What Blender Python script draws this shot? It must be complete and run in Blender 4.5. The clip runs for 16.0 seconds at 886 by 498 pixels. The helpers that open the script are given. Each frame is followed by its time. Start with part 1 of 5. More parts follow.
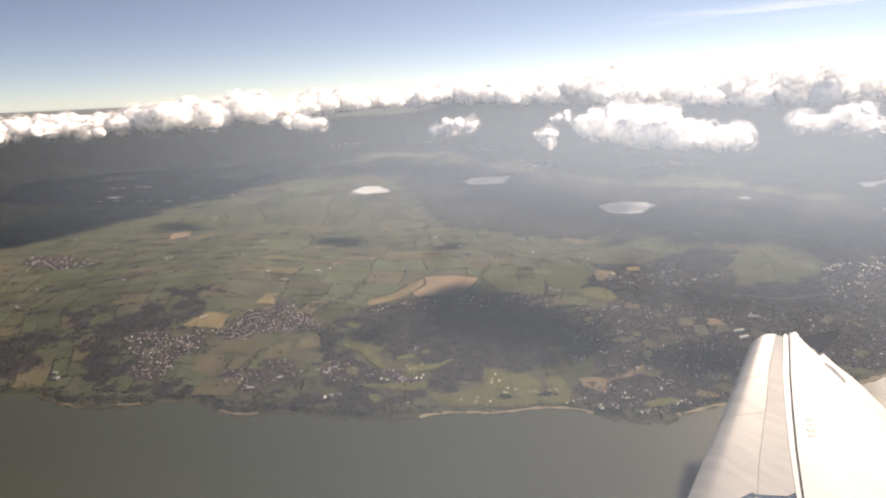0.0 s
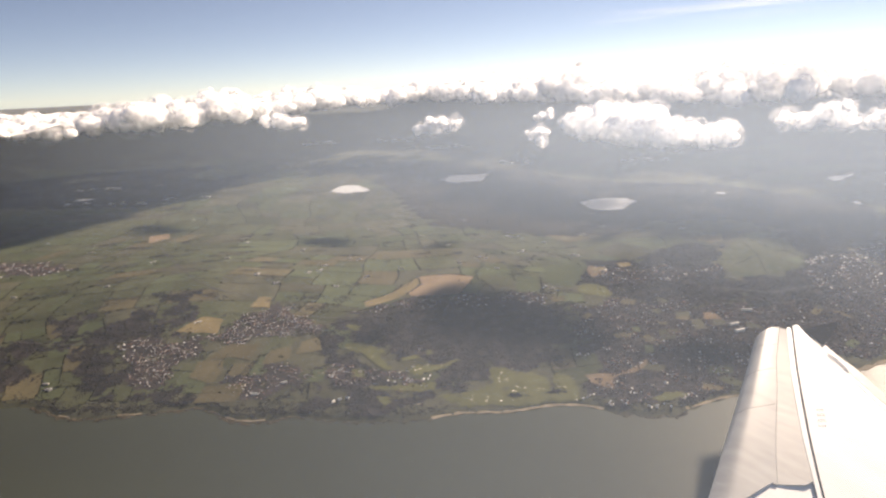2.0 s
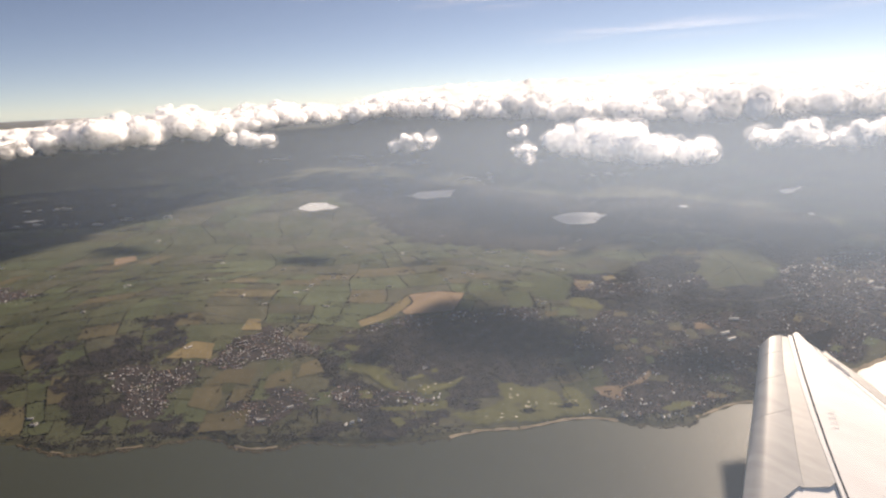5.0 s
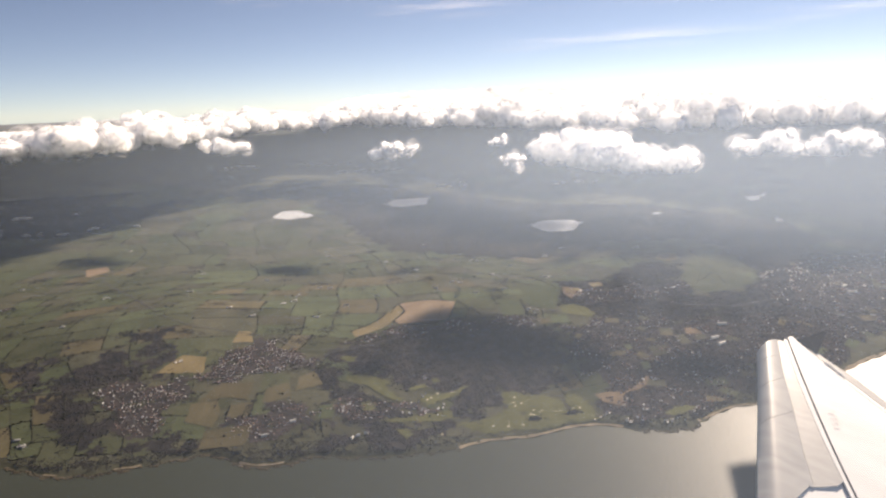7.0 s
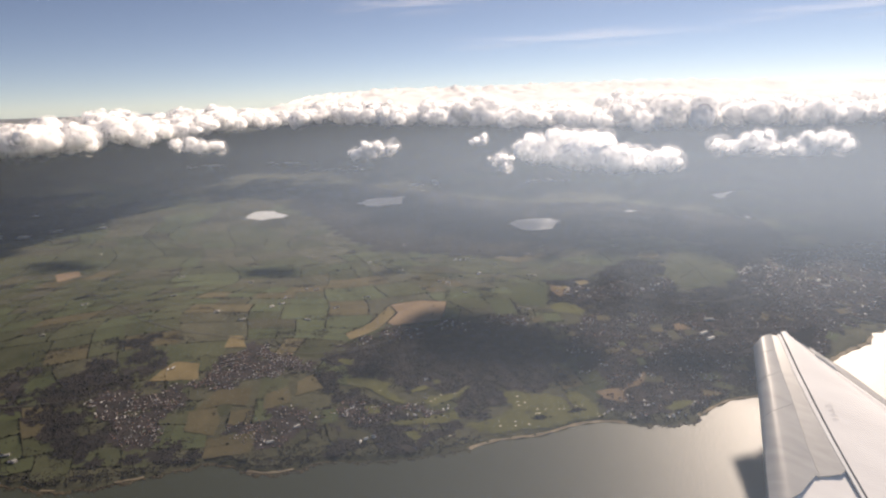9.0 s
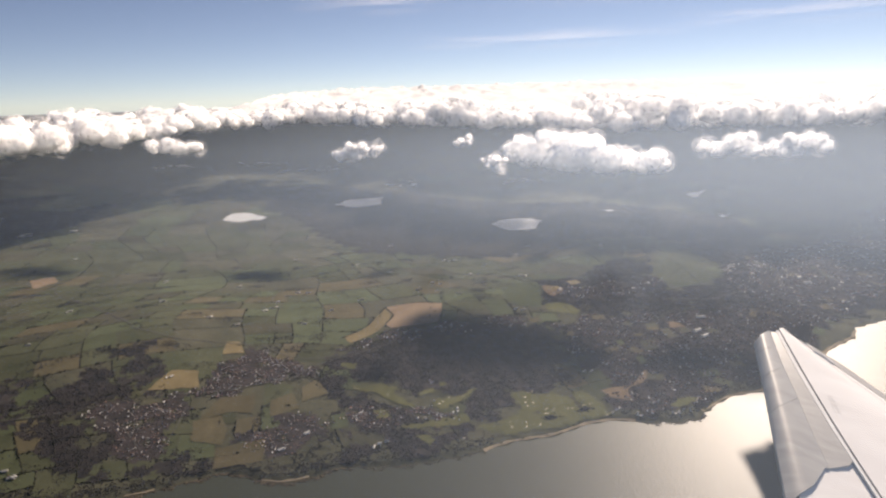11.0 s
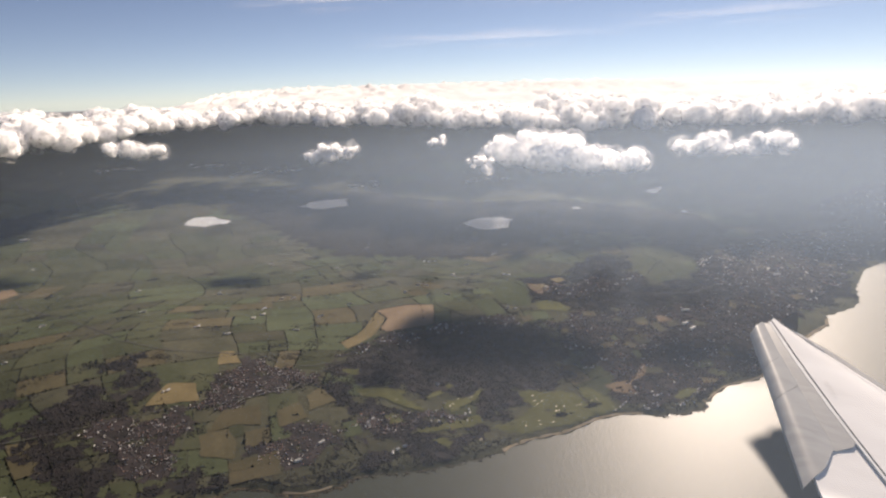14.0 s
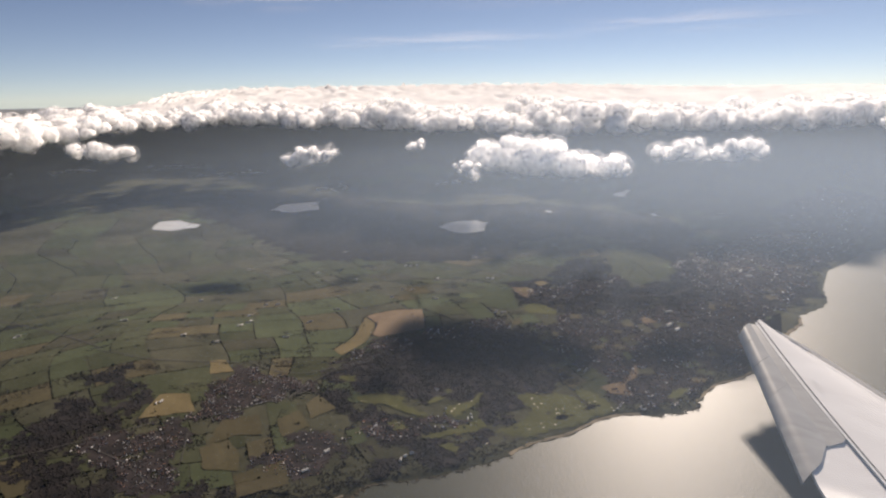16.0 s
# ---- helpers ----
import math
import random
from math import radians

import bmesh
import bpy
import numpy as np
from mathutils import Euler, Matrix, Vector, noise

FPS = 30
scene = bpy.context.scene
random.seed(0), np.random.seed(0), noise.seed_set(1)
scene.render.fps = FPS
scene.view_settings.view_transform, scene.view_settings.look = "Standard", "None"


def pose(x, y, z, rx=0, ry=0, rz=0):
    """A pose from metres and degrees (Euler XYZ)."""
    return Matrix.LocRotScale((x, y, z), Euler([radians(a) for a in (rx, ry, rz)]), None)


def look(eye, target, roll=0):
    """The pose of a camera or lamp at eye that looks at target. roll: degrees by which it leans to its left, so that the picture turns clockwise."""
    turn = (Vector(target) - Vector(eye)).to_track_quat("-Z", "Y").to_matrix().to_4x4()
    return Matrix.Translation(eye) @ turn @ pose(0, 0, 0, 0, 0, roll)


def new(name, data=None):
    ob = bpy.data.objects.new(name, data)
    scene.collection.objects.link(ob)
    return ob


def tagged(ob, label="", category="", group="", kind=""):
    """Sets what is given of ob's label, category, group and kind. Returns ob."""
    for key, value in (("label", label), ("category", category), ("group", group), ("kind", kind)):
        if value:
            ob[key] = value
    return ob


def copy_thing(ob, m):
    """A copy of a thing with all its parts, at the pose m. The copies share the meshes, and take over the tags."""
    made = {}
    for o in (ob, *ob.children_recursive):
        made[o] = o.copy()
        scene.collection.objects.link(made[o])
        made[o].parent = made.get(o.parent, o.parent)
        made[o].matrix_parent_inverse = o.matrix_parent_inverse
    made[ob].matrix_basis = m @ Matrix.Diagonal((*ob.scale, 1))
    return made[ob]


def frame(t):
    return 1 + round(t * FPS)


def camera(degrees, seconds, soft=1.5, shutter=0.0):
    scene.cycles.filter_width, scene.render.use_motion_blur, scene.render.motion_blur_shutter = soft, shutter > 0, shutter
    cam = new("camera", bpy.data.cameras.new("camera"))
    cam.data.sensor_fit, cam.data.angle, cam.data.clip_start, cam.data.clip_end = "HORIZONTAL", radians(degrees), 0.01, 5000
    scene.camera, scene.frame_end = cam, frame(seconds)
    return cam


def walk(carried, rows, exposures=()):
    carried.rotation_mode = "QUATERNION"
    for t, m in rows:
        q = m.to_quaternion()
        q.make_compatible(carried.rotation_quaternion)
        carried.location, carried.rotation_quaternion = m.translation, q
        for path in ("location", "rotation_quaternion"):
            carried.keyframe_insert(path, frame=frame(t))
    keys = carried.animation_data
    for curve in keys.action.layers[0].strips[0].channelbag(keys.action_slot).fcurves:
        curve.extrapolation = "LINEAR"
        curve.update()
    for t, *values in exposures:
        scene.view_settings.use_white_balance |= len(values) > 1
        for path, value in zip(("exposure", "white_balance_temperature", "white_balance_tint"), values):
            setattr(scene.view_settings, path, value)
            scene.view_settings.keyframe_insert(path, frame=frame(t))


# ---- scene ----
# A landscape at about 1:29, with the eye 44 m over the sea and a coast 75 m ahead.
cam = camera(72.0, 16.0, soft=2.3)
PATH = [
    (0, 0.09, 0.05, 44.27, -0.14, -14.91, 2.59),
    (0.5, -1.33, 0.11, 44.44, -0.85, -15.10, 2.67),
    (1, -2.71, 0.22, 44.61, -1.59, -15.16, 2.67),
    (1.5, -4.14, 0.36, 44.79, -2.42, -15.27, 2.64),
    (2, -5.68, 0.53, 45.00, -3.33, -15.34, 2.73),
    (2.5, -7.16, 0.60, 45.17, -4.09, -15.20, 2.70),
    (3, -8.61, 0.71, 45.38, -4.88, -14.98, 2.67),
    (3.5, -10.12, 0.87, 45.48, -5.68, -14.87, 2.52),
    (4, -11.62, 1.07, 45.51, -6.51, -14.57, 2.51),
    (6.5, -19.39, 2.42, 46.27, -10.98, -13.77, 2.31),
    (7, -20.89, 2.78, 46.40, -11.86, -13.63, 2.15),
    (7.5, -22.46, 3.15, 46.53, -12.77, -13.53, 2.04),
    (8, -23.98, 3.51, 46.65, -13.67, -13.55, 1.95),
    (8.5, -25.48, 3.94, 46.85, -14.59, -13.75, 1.94),
    (9, -27.01, 4.43, 47.13, -15.51, -13.96, 1.88),
    (11.5, -34.63, 7.06, 47.87, -19.56, -14.05, 1.78),
    (12, -35.99, 7.69, 47.93, -20.34, -13.98, 1.97),
    (12.5, -37.45, 8.31, 48.05, -21.28, -14.07, 1.93),
    (13, -38.91, 8.93, 48.18, -22.28, -14.20, 1.80),
    (13.5, -40.40, 9.53, 48.38, -23.15, -14.26, 1.84),
    (14, -41.86, 10.10, 48.59, -23.96, -14.38, 1.72),
    (14.5, -43.36, 10.76, 48.84, -24.88, -14.26, 1.55),
    (15, -44.88, 11.43, 49.01, -25.80, -14.33, 1.28),
    (15.5, -46.42, 12.17, 49.19, -26.74, -14.48, 1.16),
    (16, -48.03, 12.90, 49.42, -27.88, -14.30, 1.00),
]
walk(cam, [(t, pose(x, y, z, 90 + pitch, roll, yaw)) for t, x, y, z, yaw, pitch, roll in PATH],
     [(0.0, 1.23, 8600, 21), (2.0, 1.25, 8600, 21), (3.5, 0.98, 8500, 21), (7.0, 1.17, 8250, 20), (9.0, 0.87, 8050, 20), (12.5, 0.99, 7950, 20), (13.5, 0.99, 7950, 20), (14.5, 0.74, 7900, 19), (16.0, 0.68, 7700, 19)])

# ---- light ----
SUN_AZIMUTH, SUN_HEIGHT = 49.0, 32.0  # degrees clockwise from +y, and over the horizon
world = bpy.data.worlds.new("sky")
scene.world = world
world.use_nodes = True
sky = world.node_tree.nodes.new("ShaderNodeTexSky")
sky.sky_type, sky.sun_disc = "NISHITA", False
sky.sun_elevation, sky.sun_rotation = radians(SUN_HEIGHT), radians(SUN_AZIMUTH)
sky.altitude, sky.air_density, sky.dust_density, sky.ozone_density = 2600, 0.6, 0.05, 1.5
world.node_tree.links.new(sky.outputs[0], world.node_tree.nodes["Background"].inputs[0])
world.node_tree.nodes["Background"].inputs[1].default_value = 0.052
sun = new("sun", bpy.data.lights.new("sun", "SUN"))
sun.data.energy, sun.data.angle, sun.data.color = 5.0, radians(4.5), (1.0, 0.965, 0.905)
a, e = radians(SUN_AZIMUTH), radians(SUN_HEIGHT)
sun.matrix_world = look((0, 0, 200), (-200 * math.sin(a) * math.cos(e), -200 * math.cos(a) * math.cos(e), 200 - 200 * math.sin(e)))


# ---- materials ----
def shader(name):
    mat = bpy.data.materials.new(name)
    mat.use_nodes = True
    return mat, mat.node_tree.nodes, mat.node_tree.links, mat.node_tree.nodes["Principled BSDF"]


def mottled(name, dark, light, scale, rough=0.9, spread=0.12, detail=8.0, bump=0.0, coarse=None, spec=0.0, metal=0.0):
    """A surface whose colour wanders between two tones at two scales, and from object to object."""
    mat, nodes, links, bsdf = shader(name)
    where = nodes.new("ShaderNodeNewGeometry")
    fine, wide = nodes.new("ShaderNodeTexNoise"), nodes.new("ShaderNodeTexNoise")
    for tex, s, d in ((fine, scale, detail), (wide, coarse or scale / 7, 3.0)):
        tex.inputs["Scale"].default_value, tex.inputs["Detail"].default_value = s, d
        links.new(where.outputs["Position"], tex.inputs["Vector"])
    both = nodes.new("ShaderNodeMath")
    both.operation = "MULTIPLY_ADD"
    links.new(fine.outputs["Fac"], both.inputs[0])
    both.inputs[1].default_value = 0.6
    links.new(wide.outputs["Fac"], both.inputs[2])
    ramp = nodes.new("ShaderNodeMapRange")
    ramp.inputs["From Min"].default_value, ramp.inputs["From Max"].default_value = 0.55, 1.05
    links.new(both.outputs[0], ramp.inputs["Value"])
    mix = nodes.new("ShaderNodeMix")
    mix.data_type = "RGBA"
    mix.inputs[6].default_value, mix.inputs[7].default_value = (*dark, 1), (*light, 1)
    links.new(ramp.outputs[0], mix.inputs[0])
    info, island = nodes.new("ShaderNodeObjectInfo"), nodes.new("ShaderNodeNewGeometry")
    add = nodes.new("ShaderNodeMath")
    links.new(info.outputs["Random"], add.inputs[0])
    links.new(island.outputs["Random Per Island"], add.inputs[1])
    vary = nodes.new("ShaderNodeMapRange")
    vary.inputs["From Max"].default_value = 2.0
    vary.inputs["To Min"].default_value, vary.inputs["To Max"].default_value = 1 - 2 * spread, 1 + 2 * spread
    links.new(add.outputs[0], vary.inputs["Value"])
    hsv = nodes.new("ShaderNodeHueSaturation")
    links.new(mix.outputs[2], hsv.inputs["Color"])
    links.new(vary.outputs[0], hsv.inputs["Value"])
    links.new(hsv.outputs[0], bsdf.inputs["Base Color"])
    bsdf.inputs["Roughness"].default_value, bsdf.inputs["Metallic"].default_value = rough, metal
    bsdf.inputs["Specular IOR Level"].default_value = spec
    if bump:
        relief = nodes.new("ShaderNodeBump")
        relief.inputs["Strength"].default_value, relief.inputs["Distance"].default_value = bump, 0.3
        links.new(fine.outputs["Fac"], relief.inputs["Height"])
        links.new(relief.outputs[0], bsdf.inputs["Normal"])
    return mat


def water(name, colour, rough, wave, height):
    mat, nodes, links, bsdf = shader(name)
    where = nodes.new("ShaderNodeNewGeometry")
    tex, wide = nodes.new("ShaderNodeTexNoise"), nodes.new("ShaderNodeTexNoise")
    for n, s, d in ((tex, wave, 5.0), (wide, 0.03, 4.0)):
        n.inputs["Scale"].default_value, n.inputs["Detail"].default_value = s, d
        links.new(where.outputs["Position"], n.inputs["Vector"])
    relief = nodes.new("ShaderNodeBump")
    relief.inputs["Strength"].default_value, relief.inputs["Distance"].default_value = height, 0.1
    links.new(tex.outputs["Fac"], relief.inputs["Height"])
    links.new(relief.outputs[0], bsdf.inputs["Normal"])
    mix = nodes.new("ShaderNodeMix")
    mix.data_type = "RGBA"
    mix.inputs[6].default_value = (*colour, 1)
    mix.inputs[7].default_value = (*(1.35 * c for c in colour), 1)
    links.new(wide.outputs["Fac"], mix.inputs[0])
    links.new(mix.outputs[2], bsdf.inputs["Base Color"])
    bsdf.inputs["Roughness"].default_value, bsdf.inputs["IOR"].default_value = rough, 1.33
    return mat


def plain(name, colour, rough=0.6, metal=0.0, spec=0.5):
    mat, nodes, links, bsdf = shader(name)
    bsdf.inputs["Base Color"].default_value = (*colour, 1)
    bsdf.inputs["Roughness"].default_value, bsdf.inputs["Metallic"].default_value = rough, metal
    bsdf.inputs["Specular IOR Level"].default_value = spec
    return mat


def streaked(name, dark, light, bearing, along, across, rough=0.38):
    """Paint with dirt drawn out in streaks along one bearing."""
    mat, nodes, links, bsdf = shader(name)
    where, turned = nodes.new("ShaderNodeNewGeometry"), nodes.new("ShaderNodeVectorRotate")
    turned.rotation_type, turned.inputs["Angle"].default_value = "Z_AXIS", radians(bearing)
    links.new(where.outputs["Position"], turned.inputs["Vector"])
    total = None
    for k, detail in ((1.0, 5.0), (0.22, 3.0)):
        squeeze, tex = nodes.new("ShaderNodeMapping"), nodes.new("ShaderNodeTexNoise")
        squeeze.inputs["Scale"].default_value = (along * k, across * k, 0.5 * k)
        tex.inputs["Scale"].default_value, tex.inputs["Detail"].default_value = 1.0, detail
        links.new(turned.outputs[0], squeeze.inputs["Vector"])
        links.new(squeeze.outputs[0], tex.inputs["Vector"])
        if total is None:
            total = tex
        else:
            both = nodes.new("ShaderNodeMath")
            links.new(total.outputs["Fac"], both.inputs[0])
            links.new(tex.outputs["Fac"], both.inputs[1])
            total = both
    ramp, mix = nodes.new("ShaderNodeMapRange"), nodes.new("ShaderNodeMix")
    ramp.inputs["From Min"].default_value, ramp.inputs["From Max"].default_value = 0.75, 1.25
    links.new(total.outputs[0], ramp.inputs["Value"])
    mix.data_type = "RGBA"
    mix.inputs[6].default_value, mix.inputs[7].default_value = (*dark, 1), (*light, 1)
    links.new(ramp.outputs[0], mix.inputs[0])
    links.new(mix.outputs[2], bsdf.inputs["Base Color"])
    bsdf.inputs["Roughness"].default_value = rough
    return mat


def veil(name, colour, density, through_light=0.5):
    """Thin vapour: density(nodes, links) gives the socket for how much of it hides what lies behind."""
    mat, nodes, links, bsdf = shader(name)
    clear, face, back = nodes.new("ShaderNodeBsdfTransparent"), nodes.new("ShaderNodeBsdfDiffuse"), nodes.new("ShaderNodeBsdfTranslucent")
    half, mix = nodes.new("ShaderNodeMixShader"), nodes.new("ShaderNodeMixShader")
    face.inputs[0].default_value = back.inputs[0].default_value = (*colour, 1)
    links.new(face.outputs[0], half.inputs[1])
    links.new(back.outputs[0], half.inputs[2])
    half.inputs[0].default_value = through_light
    links.new(density(nodes, links), mix.inputs[0])
    links.new(clear.outputs[0], mix.inputs[1])
    links.new(half.outputs[0], mix.inputs[2])
    links.new(mix.outputs[0], nodes["Material Output"].inputs["Surface"])
    return mat


LAND = mottled("rough_land", (0.029, 0.031, 0.021), (0.069, 0.068, 0.046), 0.9, coarse=0.06, bump=0.3)
PASTURE = mottled("pasture", (0.036, 0.042, 0.024), (0.058, 0.061, 0.038), 1.2, spread=0.16)
LUSH = mottled("lush_grass", (0.043, 0.052, 0.029), (0.061, 0.070, 0.041), 1.2, spread=0.14)
DULL = mottled("dull_grass", (0.038, 0.040, 0.027), (0.064, 0.062, 0.043), 1.2, spread=0.16)
STUBBLE = mottled("stubble", (0.099, 0.081, 0.045), (0.143, 0.116, 0.066), 1.5, spread=0.12)
PLOUGHED = mottled("ploughed_soil", (0.121, 0.090, 0.062), (0.173, 0.130, 0.089), 1.5, spread=0.1)
BARE = mottled("bare_earth", (0.091, 0.069, 0.048), (0.143, 0.108, 0.073), 1.5, spread=0.12)
OCHRE = mottled("ochre_grass", (0.056, 0.051, 0.030), (0.081, 0.070, 0.044), 1.2, spread=0.12)
FAIRWAY = mottled("mown_fairway", (0.058, 0.061, 0.028), (0.088, 0.088, 0.042), 1.6, spread=0.1)
DARK_UPLAND = mottled("dark_upland_ground", (0.011, 0.011, 0.011), (0.029, 0.027, 0.023), 0.5, coarse=0.05, spread=0.1)
WOODS = mottled("bare_woodland", (0.017, 0.017, 0.017), (0.037, 0.033, 0.032), 3.0, spread=0.14)
HEDGE = mottled("hedge", (0.019, 0.020, 0.013), (0.038, 0.036, 0.025), 3.0, spread=0.3)
YARD = mottled("village_ground", (0.019, 0.019, 0.019), (0.053, 0.044, 0.043), 4.0, spread=0.1)
SAND = mottled("sand", (0.152, 0.126, 0.088), (0.240, 0.200, 0.140), 1.5)
BUNKER = mottled("bunker_sand", (0.450, 0.405, 0.297), (0.558, 0.504, 0.378), 3.0)
ROCK = mottled("shore_rock", (0.028, 0.025, 0.019), (0.096, 0.078, 0.054), 2.0, spread=0.3, bump=0.5)
TARMAC = mottled("road_surface", (0.049, 0.047, 0.044), (0.081, 0.077, 0.072), 2.0)
SEA = water("sea_water", (0.025, 0.029, 0.021), 0.45, 2.6, 0.3)
SEA.node_tree.nodes["Principled BSDF"].inputs["Specular IOR Level"].default_value = 0.22
# The pale base colour stands in for bright sky mirrored in the lakes.
LAKE = water("sky_pale_lake_water", (0.40, 0.42, 0.43), 0.08, 1.5, 0.02)
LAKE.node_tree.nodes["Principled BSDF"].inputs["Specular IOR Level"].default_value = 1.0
WHITE_WALL = mottled("white_render", (0.62, 0.60, 0.55), (0.80, 0.78, 0.73), 3.0)
GREY_WALL = mottled("grey_render", (0.32, 0.30, 0.27), (0.45, 0.42, 0.38), 3.0)
BRICK_WALL = mottled("brick_wall", (0.20, 0.11, 0.075), (0.30, 0.17, 0.12), 3.0)
SLATE = mottled("slate_roof", (0.06, 0.06, 0.065), (0.13, 0.13, 0.135), 4.0, rough=0.6, spec=0.4)
TILE = mottled("tile_roof", (0.13, 0.07, 0.05), (0.22, 0.12, 0.085), 4.0)
SHEET = mottled("sheet_roof", (0.238, 0.238, 0.230), (0.357, 0.357, 0.340), 2.0, rough=0.7, spec=0.3)
# The pale tone also stands in for roofs glinting in the sun.
PALE_GLINT_ROOF = mottled("pale_roof", (0.315, 0.307, 0.292), (0.570, 0.555, 0.532), 2.0, rough=0.7, spec=0.3, spread=0.3)



def billowing(name, deep, dense=1.0):
    """Dense vapour in which light wanders before it comes out again."""
    mat, nodes, links, bsdf = shader(name)
    bsdf.inputs["Base Color"].default_value = (1.0, 1.0, 1.0, 1)
    bsdf.inputs["Subsurface Weight"].default_value, bsdf.inputs["Subsurface Scale"].default_value = 1.0, deep
    bsdf.inputs["Subsurface Radius"].default_value = (1.0, 1.0, 1.0)
    bsdf.inputs["Roughness"].default_value, bsdf.inputs["Specular IOR Level"].default_value = 1.0, 0.0
    if dense < 1:
        clear, mix = nodes.new("ShaderNodeBsdfTransparent"), nodes.new("ShaderNodeMixShader")
        mix.inputs[0].default_value = dense
        links.new(clear.outputs[0], mix.inputs[1])
        links.new(bsdf.outputs[0], mix.inputs[2])
        links.new(mix.outputs[0], nodes["Material Output"].inputs["Surface"])
    return mat


CLOUD = billowing("cloud_vapour", 24.0)
THIN_CLOUD = billowing("small_cloud_vapour", 40.0)
WISP = billowing("wispy_cloud_vapour", 30.0, 0.85)
WING_WHITE = streaked("white_wing_paint", (0.76, 0.75, 0.735), (0.86, 0.855, 0.84), 38.0, 0.12, 1.4, 0.34)
WING_GREY = streaked("grey_slat_paint", (0.31, 0.307, 0.295), (0.41, 0.406, 0.39), 38.0, 0.25, 1.2)
WING_STRIP = streaked("dull_edge_paint", (0.32, 0.314, 0.298), (0.41, 0.404, 0.385), 38.0, 0.3, 1.6, 0.45)
WING_DARK = plain("black_seal", (0.012, 0.012, 0.014), 0.95, 0.0, 0.02)
SEAM = plain("panel_seam", (0.20, 0.195, 0.18), 0.7)
MARKING = plain("worn_marking", (0.48, 0.47, 0.46), 0.6)


# ---- building helpers ----
def smooth(low, high, x):
    q = np.clip((np.asarray(x, float) - low) / (high - low), 0, 1)
    return q * q * (3 - 2 * q)


COAST_X = [-5000, -300, -120, -76, -67, -63, -59, -54, -47, -39, -36, -33, -29, -24, -21, -16, -7, 0, 6, 12, 17, 20, 25, 28, 33, 38, 44, 52, 69, 77, 81, 91, 96, 105, 121, 134, 147, 160, 200, 400, 5000]
COAST_Y = [200, 105, 92, 88.5, 88, 86, 83.5, 82.5, 83, 83.8, 81.5, 78.8, 78.2, 79.3, 78, 76.6, 75.9, 76.6, 75.8, 77, 76.3, 74, 72.4, 72.2, 74.6, 76, 75.2, 77.5, 83.9, 85.8, 89.2, 90, 91.8, 98.4, 106.7, 109, 112.4, 112.2, 120, 150, 900]


def wander(x, k):
    return np.sin(1.7 * x + k) * 0.5 + np.sin(3.1 * x + 2 * k) * 0.3 + np.sin(6.7 * x + 3 * k) * 0.2


def coast(x):
    x = np.asarray(x, float)
    return np.interp(x, COAST_X, COAST_Y) + 0.5 * wander(x, 0.7) * (np.abs(x) < 300)


def rise(x, y):
    """The height of the land over the sea."""
    x, y = np.asarray(x, float), np.asarray(y, float)
    hill = lambda cx, cy, s: np.exp(-((x - cx) ** 2 + (y - cy) ** 2) / (2 * s * s))
    inland = y - coast(x)
    low = 0.35 * smooth(-0.2, 1.4, inland) - 0.6 * smooth(0.2, -3.0, inland)
    return low + 1.5 * smooth(0, 38, inland) + smooth(0, 15, inland) * (5 * hill(-60, 138, 22) + 2.7 * hill(70, 135, 22) + 1.5 * hill(5, 130, 15))


def mesh_of(name, verts, faces, materials, smoothed=False):
    data = bpy.data.meshes.new(name)
    verts = np.asarray(verts, float).reshape(-1, 3)
    data.from_pydata(verts.tolist(), [], [list(map(int, f)) for f in faces] if not isinstance(faces, np.ndarray) else faces.tolist())
    for m in materials if isinstance(materials, (list, tuple)) else [materials]:
        data.materials.append(m)
    if smoothed:
        data.polygons.foreach_set("use_smooth", np.ones(len(data.polygons), bool))
    data.update()
    return data


def grid_faces(rows, cols):
    k = np.arange((rows - 1) * cols).reshape(rows - 1, cols)[:, :-1].ravel()
    return np.stack([k, k + 1, k + cols + 1, k + cols], -1)


def part(name, data, parent, label=""):
    ob = new(name, data)
    ob.parent = parent
    return tagged(ob, label)


def inside(poly, x, y):
    """Whether points lie in a polygon."""
    x, y = np.asarray(x, float), np.asarray(y, float)
    hit = np.zeros(x.shape, bool)
    for (ax, ay), (bx, by) in zip(poly, poly[1:] + poly[:1]):
        if ay != by:
            hit ^= ((ay > y) != (by > y)) & (x < (bx - ax) * (y - ay) / (by - ay) + ax)
    return hit


def rounded(poly, times=3):
    """A polygon with its corners cut round."""
    p = np.array(poly, float)
    for _ in range(times):
        q = np.roll(p, -1, 0)
        p = np.stack([0.78 * p + 0.22 * q, 0.22 * p + 0.78 * q], 1).reshape(-1, 2)
    return p


